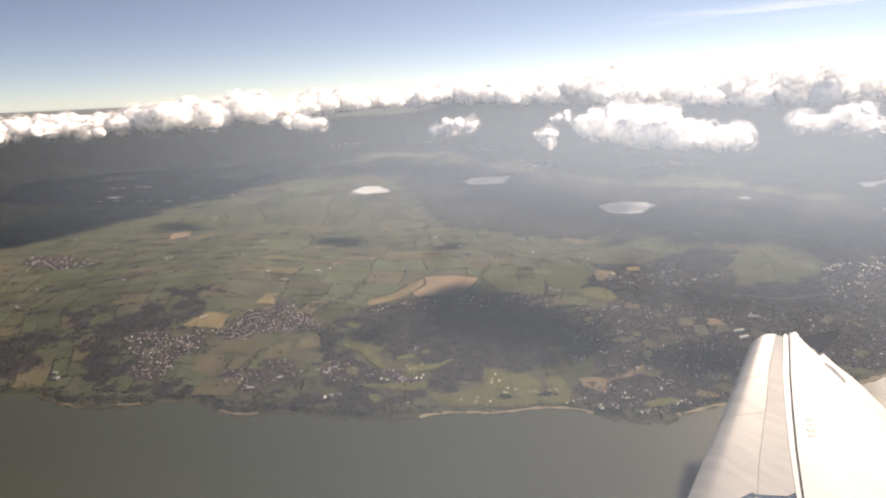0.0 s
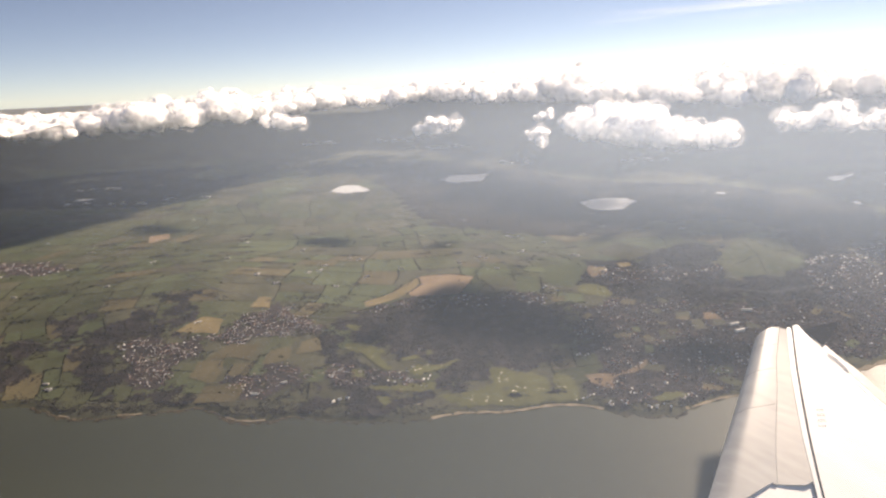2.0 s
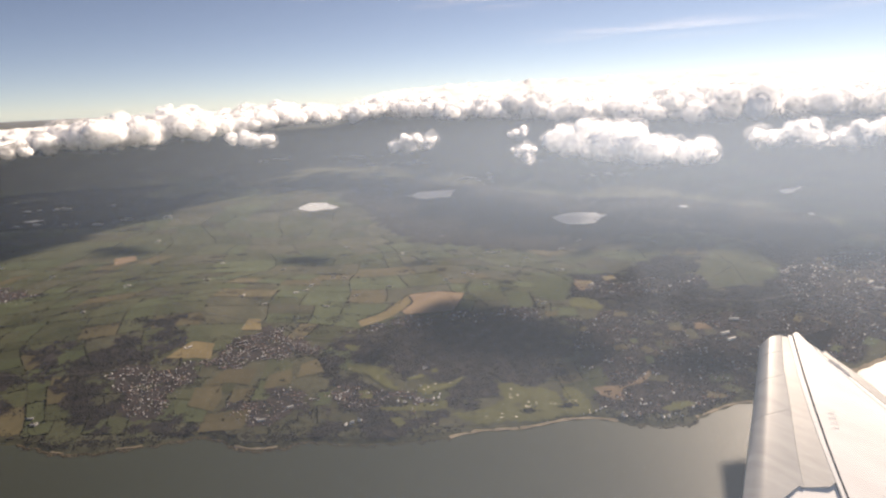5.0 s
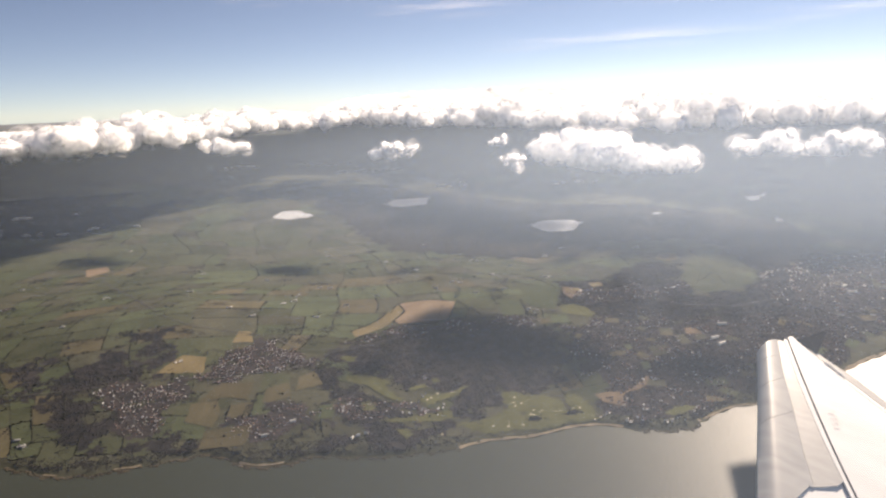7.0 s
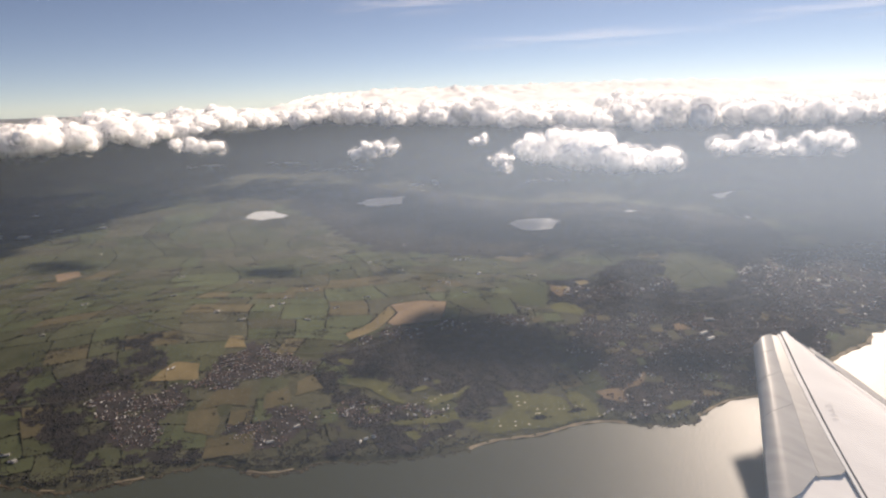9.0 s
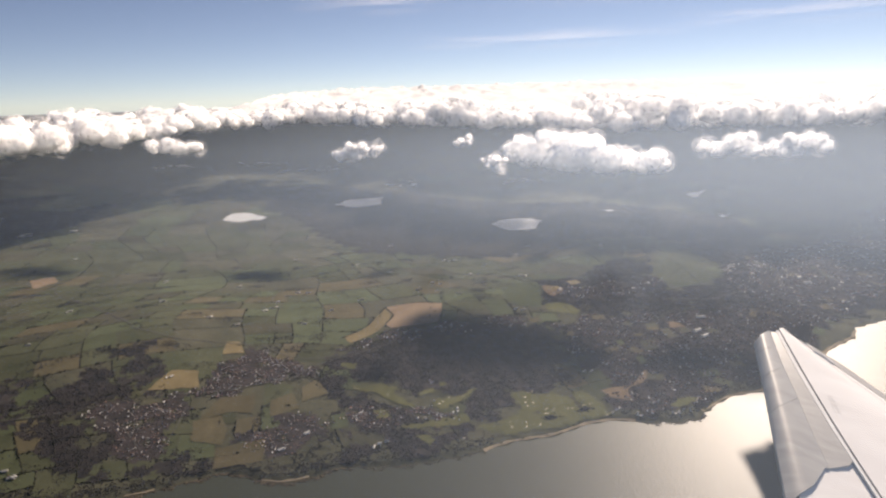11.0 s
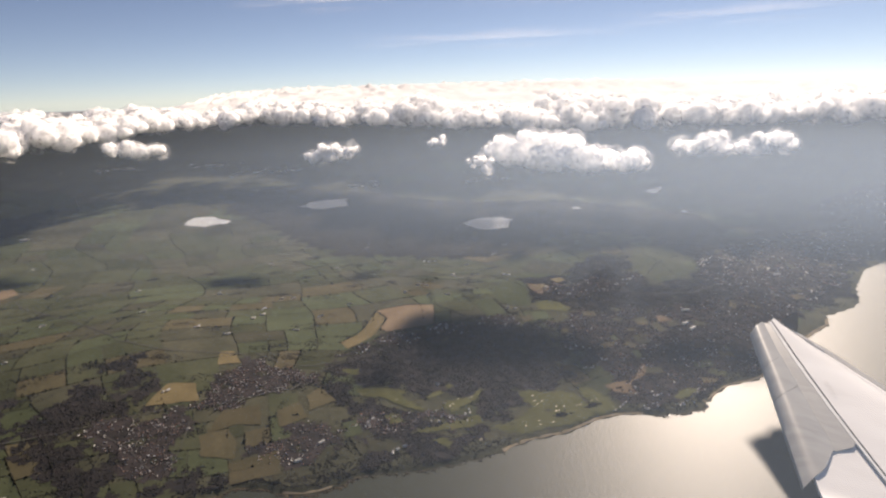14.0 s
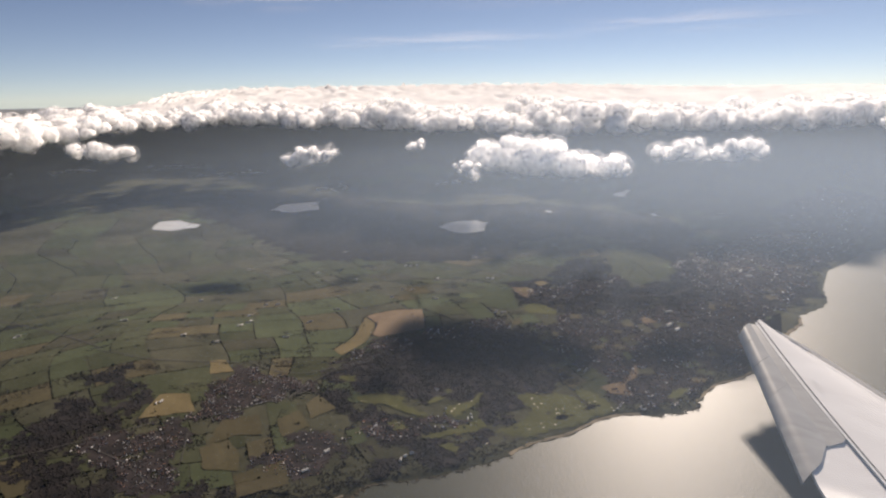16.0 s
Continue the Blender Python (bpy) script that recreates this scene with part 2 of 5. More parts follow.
def patch(name, poly, material, lift=0.06, parent=None, level=None, times=2, ragged=0.0):
    """A flat piece of ground with a rounded outline that follows the land."""
    p = rounded(poly, times)
    if times == 0:
        p = np.concatenate([a + (b - a) * np.linspace(0, 1, 7)[:-1, None] for a, b in zip(p, np.roll(p, -1, 0))])
    mid = p.mean(0)
    if ragged:
        p = p + ragged * np.stack([wander(p[:, 1] * 0.9, 1.0), wander(p[:, 0] * 0.9, 2.0)], -1)
    rings = [mid + (p - mid) * s for s in (1.0, 0.8, 0.6, 0.4, 0.2)]
    flat = np.concatenate(rings + [mid[None]])
    z = rise(flat[:, 0], flat[:, 1]) + lift if level is None else np.full(len(flat), level)
    n = len(p)
    faces = [(r * n + i, r * n + (i + 1) % n, (r + 1) * n + (i + 1) % n, (r + 1) * n + i) for r in range(4) for i in range(n)]
    faces += [(4 * n + i, 4 * n + (i + 1) % n, 5 * n) for i in range(n)]
    data = mesh_of(name, np.column_stack([flat, z]), faces, material, True)
    data.flip_normals() if data.polygons[0].normal.z < 0 else None
    return part(name, data, parent) if parent else new(name, data)


BALL = bmesh.new()
bmesh.ops.create_icosphere(BALL, subdivisions=1, radius=1)
BALL_V, BALL_F = np.array([v.co[:] for v in BALL.verts]), np.array([[v.index for v in f.verts] for f in BALL.faces])
BALL.free()
BALL = bmesh.new()
bmesh.ops.create_icosphere(BALL, subdivisions=3, radius=1)
PUFF_V, PUFF_F = np.array([v.co[:] for v in BALL.verts]), np.array([[v.index for v in f.verts] for f in BALL.faces])
BALL.free()


def clumps(name, xyz, size, materials, rng, flat=0.8):
    """Many small uneven crowns as one mesh."""
    n = len(xyz)
    v = BALL_V[None] * (1 + 0.35 * rng.standard_normal((n, len(BALL_V), 1))) * (np.asarray(size)[:, None, None] * np.array([1, 1, flat]))
    v += np.asarray(xyz)[:, None]
    f = (BALL_F[None] + len(BALL_V) * np.arange(n)[:, None, None]).reshape(-1, 3)
    return new(name, mesh_of(name, v, f, materials))


def warp(x, y):
    """Places pushed about unevenly, so that an outline drawn straight runs in bays and tongues."""
    x, y = np.asarray(x, float), np.asarray(y, float)
    u = 1.3 * np.sin(0.42 * x + 0.61 * y + 0.4) + 0.9 * np.sin(1.02 * x - 0.57 * y + 2.0) + 0.5 * np.sin(1.9 * y + 1.3 * x + 1.1) + 0.25 * np.sin(3.7 * x - 2.9 * y)
    v = 1.2 * np.sin(0.47 * y - 0.52 * x + 1.9) + 0.9 * np.sin(0.93 * y + 0.66 * x + 0.3) + 0.5 * np.sin(2.1 * x - 1.2 * y + 2.2) + 0.25 * np.sin(3.3 * y + 3.1 * x)
    return x + u, y + v


def frayed(poly, x, y):
    """Whether points lie in a polygon whose outline runs in bays and tongues."""
    return inside(poly, *warp(x, y))


def tatter(name, poly, material, lift, cell=0.8, holes=-0.3, fray=1.0):
    """A piece of ground made of small cells, with a frayed outline and gaps in it. fray: how far its outline wanders."""
    p = np.array(poly, float)
    (x0, y0), (x1, y1) = p.min(0) - 3, p.max(0) + 3
    nx, ny = int((x1 - x0) / cell) + 2, int((y1 - y0) / cell) + 2
    gx, gy = np.meshgrid(x0 + cell * np.arange(nx), y0 + cell * np.arange(ny))
    faces = grid_faces(ny, nx)
    cx, cy = gx.ravel()[faces].mean(1), gy.ravel()[faces].mean(1)
    wx, wy = warp(cx, cy)
    keep = inside(poly, cx + fray * (wx - cx), cy + fray * (wy - cy))
    keep[keep] = [noise.fractal(Vector((0.4 * a, 0.4 * b, 7.0)), 1.0, 2.0, 3) > holes for a, b in zip(cx[keep], cy[keep])]
    faces = faces[keep]
    used, back = np.unique(faces, return_inverse=True)
    wx, wy = gx.ravel()[used], gy.ravel()[used]
    wx, wy = wx + 0.35 * cell * np.sin(5.1 * wx + 3.3 * wy), wy + 0.35 * cell * np.sin(4.3 * wy - 3.9 * wx)
    wy = np.maximum(wy, coast(wx) + 0.7)
    data = mesh_of(name, np.column_stack([wx, wy, rise(wx, wy) + lift]), back.reshape(-1, 4), material, True)
    return new(name, data)


def scatter(poly, count, rng, test=inside):
    """Random points in a polygon."""
    p = np.array(poly)
    low, high = p.min(0) - 3, p.max(0) + 3
    out = np.zeros((0, 2))
    while len(out) < count:
        q = low + rng.random((count * 2, 2)) * (high - low)
        out = np.concatenate([out, q[test(poly, q[:, 0], q[:, 1])]])
    return out[:count]


# ---- sea and land ----
steps = np.concatenate([-np.geomspace(5000, 165, 26), np.arange(-160, 221, 1.25), np.geomspace(226, 5000, 26)])
depth = np.concatenate([[-6, -3, -1.5, -0.8, -0.3, 0.1, 0.5, 0.9, 1.4, 2], np.arange(3, 60, 1.5), np.arange(60, 220, 5), np.geomspace(226, 4700, 30)])
gx, gd = np.meshgrid(steps, depth)
gy = coast(gx) + gd
ground = new("ground", mesh_of("ground", np.stack([gx, gy, rise(gx, gy)], -1), grid_faces(len(depth), len(steps)), LAND, True))
tagged(ground, "wide green and brown farmland sloping down to the sea coast", "ground", kind="structure")

side = np.concatenate([-np.geomspace(5000, 30, 30), [0], np.geomspace(30, 5000, 30)])
sx, sy = np.meshgrid(side, side)
sea = new("sea", mesh_of("sea", np.stack([sx, sy, 0 * sx], -1), grid_faces(61, 61), SEA, True))
tagged(sea, "grey-green sea with small waves and silver sun glint", "sea", kind="structure")

LAKES = [
    ("lake", [(52.2, 207), (57.6, 211.5), (63.9, 212.3), (70, 209.7), (69.8, 206.3), (71.9, 204.2), (68.4, 201.2), (62.9, 192.8), (58.5, 192.7), (54.7, 193.3), (52.7, 196.2), (52.6, 201.4)], "pale reservoir with a pointed shore on the dark upland"),
    ("lake", [(6.4, 277.2), (9.5, 279.2), (12.6, 286.5), (14.6, 287.4), (31.3, 286.8), (28.5, 280.8), (25.4, 266.8), (20.6, 267.4), (14, 265.6), (10, 269.1), (9.6, 274.1)], "long pale reservoir on the dark upland"),
    ("lake", [(-40.9, 262.4), (-39.4, 270.1), (-36.8, 276.3), (-29.6, 274.5), (-27.6, 267.8), (-23.6, 260.4), (-26, 256), (-30.5, 256.6), (-33.8, 254.1), (-38.4, 258.7)], "pale reservoir beside green upland fields"),
    ("lake", [(155.9, 228.7), (160.7, 229.9), (164.5, 229.8), (170.3, 234.1), (166.6, 228.8), (161.5, 226), (156.3, 220.3), (152.7, 220.4)], "small narrow pale lake beside moorland"),
    ("pond", [(102, 210), (104, 212), (106, 210), (104, 208.6)], "tiny pale pond on the dark upland"),
    ("pond", [(132.6, 181.8), (133.7, 183.6), (135.8, 185), (135.7, 182.7), (133.6, 180.3)], "tiny pale pond on the dark upland"),
    ("pond", [(-156, 276), (-152, 279), (-147, 277), (-151, 274)], "tiny pale pond on the dark upland"),
]
lake_areas = []
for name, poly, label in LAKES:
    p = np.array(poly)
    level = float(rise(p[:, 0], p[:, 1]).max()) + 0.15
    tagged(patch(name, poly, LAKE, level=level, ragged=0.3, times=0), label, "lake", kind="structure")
    lake_areas.append([(float(a), float(b)) for a, b in p.mean(0) + (p - p.mean(0)) * 1.1])

# ---- land use ----
WOOD_AREAS = [
    [(-21.8, 110.6), (-15.4, 111.6), (-8.9, 112.3), (1.3, 113.3), (9.6, 113.9), (15.5, 114), (22.3, 108.3), (19, 96.2), (14.4, 87.6), (10.3, 86.9), (5.6, 89.9), (3.2, 85.3), (-2.2, 81.8), (-4, 83.1), (-2.6, 91.1), (-7.8, 93.2), (-11.1, 95.9), (-14.5, 100.1), (-20.1, 103.3)],
    [(-25.4, 101.7), (-23, 105), (-18.5, 98), (-12.1, 89.1), (-13.4, 85.4), (-4.9, 81), (-5.4, 78.8), (-13.5, 78), (-18.1, 78.7), (-16.9, 83.9), (-20, 89.1), (-22.5, 94.7)],
    [(-66.4, 106.2), (-66.7, 110.1), (-61.3, 113.3), (-59, 116.4), (-53.9, 110.4), (-52.9, 104.9), (-60.9, 105)],
    [(-78.1, 117.3), (-74.5, 109.6), (-70.3, 106.8), (-67.7, 107.9), (-70.4, 114), (-75.2, 117.6)],
    [(-67.2, 102.7), (-62.9, 98.6), (-59.9, 90.3), (-56.4, 88.4), (-53, 89.5), (-54.1, 94.4), (-58.9, 98.2), (-64, 103.1)],
    [(-50.1, 87.7), (-45.3, 88.7), (-42.1, 86.8), (-44, 84.8), (-48, 84.5)],
    [(34.8, 136.6), (43.7, 132.5), (52.9, 140.5), (60.6, 140.1), (65.1, 134.7), (59.8, 125), (58.6, 118.9), (59.7, 115.3), (72.4, 116.6), (84.5, 129.7), (92.8, 129), (75.1, 105.2), (62.6, 102.9), (47.3, 106.3), (34.6, 111.4), (33.9, 116.5), (27.7, 121)],
    [(-98, 100), (-95, 109), (-84, 107), (-74, 101), (-72, 94), (-80, 91), (-92, 94)],
    [(-59.4, 121.5), (-56.9, 122.3), (-51.5, 121.5), (-49.4, 116.9), (-50.9, 114.1), (-54.5, 115.2), (-57.4, 117.4)],
    [(80, 126), (78, 140), (92, 150), (110, 150), (112, 138), (98, 132)],
    [(-53.1, 108.4), (-53.4, 112.1), (-50.7, 113.4), (-48.7, 112.2), (-48.3, 108.4), (-49.9, 106.2)],
    [(-23.2, 86.2), (-22.8, 80.8), (-19.7, 78.9), (-19.1, 80.3), (-21.2, 84.4)],
    [(-83.7, 109.8), (-72.5, 106.3), (-60.7, 104.4), (-61.1, 103.2), (-74.4, 104.3), (-80.2, 104.1)],
    [(84, 100), (98, 101), (112, 108), (130, 116), (150, 122), (160, 119), (147, 114.5), (134, 111), (121, 108.5), (105, 100.5), (96, 94.5), (84, 91.5)],
]
BELTS = [
    ([(-98, 108), (-80, 105.5), (-67, 104.4), (-47, 105.8), (-41, 109.6)], 0.5, 900),
    ([(-60, 88), (-57, 95), (-59, 104)], 0.5, 300),
    ([(-30, 83), (-24, 86), (-22, 93), (-23, 103), (-30, 106)], 0.7, 700),
    ([(-33, 118), (-24, 113.5), (-8, 113.6), (4, 116), (20, 118)], 0.6, 800),
    ([(-62, 86.4), (-50, 84.2), (-38, 85.2), (-30, 80.5), (-20, 80)], 0.8, 1500),
    ([(-72, 118), (-64, 121), (-52, 122), (-44, 120)], 0.5, 420),
    ([(7, 129), (9, 136), (20, 140), (33, 139)], 0.4, 420),
    ([(-36, 90), (-33, 97), (-29, 103)], 0.4, 220),
    ([(60, 120), (68, 131), (76, 142)], 0.6, 420),
    ([(61, 121.5), (70, 127), (80, 130)], 0.2, 260),
    ([(70, 127.5), (71.5, 134), (73, 141)], 0.2, 160),
    ([(66, 116), (68, 122), (70, 127)], 0.2, 120),
    ([(-17.1, 117.9), (-11.4, 122), (-5.7, 130.4), (1.9, 130.5), (6.8, 127.8), (2.6, 117.7)], 0.12, 420),
    ([(-5.7, 130), (-5.1, 125.3), (-8.1, 120.2)], 0.12, 130),
    ([(2.6, 117.4), (-3, 117.6), (-7.5, 118), (-16.4, 114.2)], 0.35, 420),
    ([(6.8, 127.8), (10, 119), (14, 116.6), (20, 116.4), (26, 117.6), (30, 124), (34, 133)], 0.35, 620),
    ([(20.7, 126), (20.2, 121), (19.3, 116.6)], 0.2, 140),
    ([(26.8, 120.6), (30.5, 121.3), (34, 117)], 0.35, 260),
    ([(20, 137), (24, 146), (36, 150), (52, 148)], 0.5, 460),
    ([(-90, 130), (-70, 132), (-56, 131), (-40, 138)], 0.4, 460),
]
VILLAGES = [
    ("village", [(-59.6, 103), (-56.8, 104.5), (-46.8, 104.5), (-40.9, 103.9), (-45.1, 101.4), (-45.9, 96.9), (-46.6, 92.3), (-48.3, 90.3), (-51.6, 90.9), (-54.5, 92.5), (-55.7, 97.5)], 290, "houses of the estate by the coast road"),
    ("village", [(-43.5, 105.4), (-39.7, 112.1), (-36, 115.1), (-33, 116.4), (-28.9, 113), (-24.9, 107), (-28.7, 104.2), (-34.6, 103.4), (-40.6, 104.1)], 420, "houses of the village at the road junction"),
    ("village", [(-37.8, 92.7), (-34.7, 86), (-31.6, 85.7), (-25.8, 86.5), (-24.4, 88.8), (-25.5, 93.2), (-29.9, 94.6), (-33.7, 91)], 100, "houses of the seaside hamlet"),
    ("town", [(20, 75.5), (17.6, 80), (24, 88), (20.5, 95), (23, 108), (34, 111), (47, 106), (62, 103), (75, 105), (84, 100), (82, 92), (70, 89), (62, 84), (46, 78), (36, 77.3), (26, 74)], 850, "houses of the wooded coast town"),
    ("town", [(70, 111), (78, 121), (99, 133), (140, 139), (160, 137), (130, 114), (111, 106), (98, 99), (82, 95)], 1100, "houses of the large harbour town"),
    ("town", [(140, 120), (160, 140), (180, 165), (260, 190), (240, 150), (176, 124)], 260, "houses of the far harbour"),
    ("village", [(-121, 169), (-112, 170), (-101, 163.6), (-93, 154), (-103, 153.5), (-113, 157)], 130, "houses of the inland village"),
    ("village", [(34.3, 131), (39, 128), (52, 124), (57.6, 122.7), (55.7, 117), (50, 117.4), (36, 121), (32, 125)], 130, "houses among the trees above the town"),
    ("village", [(-22, 112.5), (-16, 114), (-9, 116.5), (0, 116), (8, 116), (20, 117), (22, 112), (10, 113.5), (-8, 112.5)], 160, "houses along the railway"),
    ("village", [(-23.7, 89.5), (-20.6, 92.6), (-13.6, 91), (-5.7, 87.6), (-7.5, 84.7), (-12.4, 86.3), (-20.8, 88)], 120, "white holiday homes among trees"),
]
GOLF = [(4.9, 88.5), (7.7, 88.2), (8.7, 86.3), (11.4, 86), (13, 84.3), (12.5, 81), (13.9, 81.7), (14.3, 85.9), (16.8, 85.5), (16.9, 80.4), (15.9, 78.1), (17.2, 76.8), (14, 77.2), (8.3, 77), (0.4, 77.7), (-2.7, 79.3), (-3.9, 81.2), (-1.8, 81.4), (2.6, 82.7), (4.6, 83.8), (4.4, 86.3)]
FAIRWAYS = [
    ([(-19.1, 100.5), (-16.2, 99.4), (-12.2, 96.5), (-12.9, 94.6), (-11.2, 92), (-9.9, 90.6), (-11.1, 90.2), (-13.2, 92.3), (-15, 95.3), (-18, 97.4)], "long olive fairway between dark woods"),
    ([(-7.5, 90.1), (-4.7, 90.6), (-1, 91.9), (0.1, 92), (-2, 90.4), (-3.9, 88.9), (-6.6, 88), (-8, 88.9)], "narrow olive fairway with pale bunkers"),
    ([(-5.8, 86), (-3.9, 85.6), (-4.2, 83), (-6.3, 82.8), (-10.1, 84.1), (-13.5, 84.3), (-14, 85.5), (-11, 85.1), (-8.4, 85.2)], "olive meadow below the holiday homes"),
    ([(-12.8, 82.1), (-10.9, 82.3), (-9.9, 80.9), (-11.7, 79.7)], "small olive clearing near the shore"),
    ([(-17.3, 91.1), (-15.5, 90.6), (-15.5, 88.5), (-17.2, 89)], "square green playing field beside houses"),
    ([(-19.4, 107.5), (-16.7, 106.4), (-17, 104.4), (-19, 105.2)], "small green field in the woods"),
    ([(-9.1, 93.5), (-7, 94.4), (-6.5, 93.4), (-8.9, 92.4)], "small olive clearing in the wood"),
    ([(-5.5, 94.9), (-3.6, 95.5), (-4, 94), (-5.6, 93.8)], "small olive clearing in the wood"),
]
SPECIAL = [
    ("field", [(-5.6, 130), (-2.5, 130.5), (1.9, 130), (6.4, 127.4), (5, 123.5), (2.4, 118.1), (-2.8, 118.4), (-7.4, 118.9), (-8, 120.8), (-5, 124.9)], PLOUGHED, "bare tan ploughed field with dark hedges"),
    ("field", [(-16.9, 118), (-14.3, 118.8), (-11.4, 121.6), (-8.7, 125.5), (-6, 129.5), (-5.4, 125.4), (-8.4, 120.6), (-10.3, 118.3), (-12.6, 116.7), (-16.5, 114.9)], STUBBLE, "narrow tan stubble field beside a dark hedge"),
    ("field", [(-38.5, 120.9), (-36.1, 120.6), (-35.4, 115.9), (-39.2, 116.2)], STUBBLE, "small bright stubble field"),
    ("field", [(-50.7, 107), (-47.3, 112.4), (-43.1, 111.3), (-42.9, 106.2)], STUBBLE, "yellowish stubble field beside a wood"),
    ("field", [(27.6, 119.4), (30.3, 120.3), (32.5, 117.7), (33.5, 113.9), (31.4, 112.8), (27, 115.3)], FAIRWAY, "bright olive field among trees"),
    ("field", [(21.1, 125.8), (24.5, 134.7), (30.7, 136.3), (33.7, 134.9), (29.2, 124.5), (26.2, 118.7), (22.1, 121.3)], LUSH, "large bright green pasture"),
    ("field", [(15.3, 125.2), (18.3, 126), (20.4, 125.1), (19, 117.1), (14.2, 117)], LUSH, "small green pasture above the railway"),
    ("field", [(33.4, 132.2), (35.5, 130.2), (35.7, 126), (32.1, 123.9), (31.8, 127.9)], BARE, "pale bare yards of a hillside hamlet"),
    ("field", [(18.9, 84.2), (21.1, 84.3), (23.6, 83.9), (22.1, 82), (21.9, 79.5), (20.1, 81), (19.1, 82)], BARE, "bare brown building plot at the town's edge"),
    ("field", [(24.3, 83.4), (27.9, 86.2), (29.9, 87.3), (28.5, 84.9), (26.2, 83.7)], BARE, "strip of bare brown earth beside a track"),
    ("field", [(33.9, 77.9), (35, 79.9), (35.7, 79.3), (37.5, 77.8), (36.7, 77.2)], OCHRE, "ochre plot near the shore"),
    ("field", [(26.3, 76.4), (29.3, 77.5), (31.5, 76.9), (30.7, 76.1), (28.9, 75.7), (26.4, 75.4)], FAIRWAY, "green park near the shore"),
    ("field", [(31.1, 92), (32.5, 91.9), (31.8, 89.6), (30.3, 89.4)], LUSH, "small green plot among town houses"),
    ("field", [(35.5, 97), (39, 97.1), (37.1, 93.7), (34.5, 93.5)], DULL, "dull grass plot among town houses"),
    ("field", [(27.1, 96.4), (31.8, 97.1), (29.5, 95), (27.3, 94.9)], OCHRE, "ochre plot among town houses"),
    ("field", [(20.1, 113.6), (23.3, 114.6), (22.6, 112), (20.1, 111.2)], OCHRE, "small ochre plot beside the railway houses"),
    ("field", [(-43.6, 92.4), (-43.4, 97), (-39.4, 97.4), (-38.6, 93.4), (-39.4, 90)], OCHRE, "ochre grass field behind the rocky shore"),
    ("field", [(-42.6, 97), (-39.6, 102.4), (-34.2, 101.6), (-34.8, 96.4), (-38.4, 98)], OCHRE, "ochre grass field below the village"),
    ("field", [(-40.5, 84.8), (-40.2, 89.4), (-33.4, 89.2), (-34, 84)], OCHRE, "rough ochre pasture above the rocky shore"),
    ("field", [(60.4, 126), (72.8, 141), (85.7, 141.8), (80.4, 129.2), (72.7, 123.5), (73.9, 118.4), (67.1, 115.9), (60.1, 115.8), (59, 119.5)], PASTURE, "green hill pasture above the town"),
    ("field", [(63.2, 141.9), (67.3, 147.5), (72, 146.9), (68.7, 139.8), (65.3, 138.8)], STUBBLE, "small pale stubble patch on the hill"),
    ("field", [(60.5, 161.7), (82.4, 177.7), (92.5, 168.5), (96.3, 157.4), (74, 148), (64.2, 149.3)], PASTURE, "green upland pasture above the hill"),
    ("field", [(34.9, 153.4), (46.5, 157.5), (46.6, 149.7), (36.8, 142.2)], PASTURE, "green field on the hillside"),
    ("field", [(46.1, 149.3), (51.5, 137.8), (43.9, 132.9), (37.7, 140.6)], LAND, "dull rough field on the hillside"),
    ("field", [(33, 126.5), (33.4, 130.5), (36.6, 130), (36.4, 127)], STUBBLE, "small tan plot among farm buildings"),
    ("field", [(39.6, 128.8), (39.8, 132), (42.6, 131.6), (42.4, 129)], STUBBLE, "small tan plot among trees"),
    ("field", [(45.8, 102), (47.7, 102.2), (48, 99.2), (44.9, 99.6)], BARE, "pale bare yard at the town's edge"),
    ("field", [(40.8, 101.4), (41, 103.2), (43.4, 103), (43.2, 101.2)], DULL, "small dull plot at the town's edge"),
    ("field", [(-27.4, 97.2), (-26.8, 101.5), (-24.2, 103.4), (-22.9, 98.4)], OCHRE, "ochre field at the wood's edge"),
    ("field", [(-90, 194), (-84.5, 196), (-82, 189), (-86.5, 184)], PLOUGHED, "brown ploughed field beside the main road"),
    ("field", [(-32.5, 94.5), (-32, 99), (-28.4, 100.2), (-28, 95.4)], OCHRE, "ochre grass field near the village"),
    ("field", [(-24, 88.2), (-23.6, 92), (-21.4, 92), (-21.4, 88.4)], LUSH, "small green field beside the wood"),
]
SPECIAL += [("field", poly, FAIRWAY, label) for poly, label in FAIRWAYS]
rng = np.random.default_rng(71)
for name, poly, count, label in VILLAGES[3:5]:
    for x, y in scatter(poly, 26 if count > 800 else 18, rng):
        w, d, turned = rng.uniform(0.8, 2.2), rng.uniform(0.5, 1.3), rng.uniform(0, 3.1)
        c, q = math.cos(turned), math.sin(turned)
        quad = [(float(x + c * i * w - q * j * d), float(y + q * i * w + c * j * d)) for i, j in ((-1, -0.8), (0.9, -1), (1, 0.9), (-0.8, 1))]
        if y - d - w > float(coast(x)) + 1:
            SPECIAL.append(("field", quad, (PASTURE, LUSH, DULL, OCHRE)[int(rng.integers(4))], "small grass plot among the trees of the town"))
for name, poly, material, label in SPECIAL:
    shape = patch(name, poly, material, 0.10, times=0, ragged=0.12) if material is not FAIRWAY else tatter(name, poly, material, 0.10, 0.35, -0.9, 0.22)
    tagged(shape, label, "field", kind="structure")

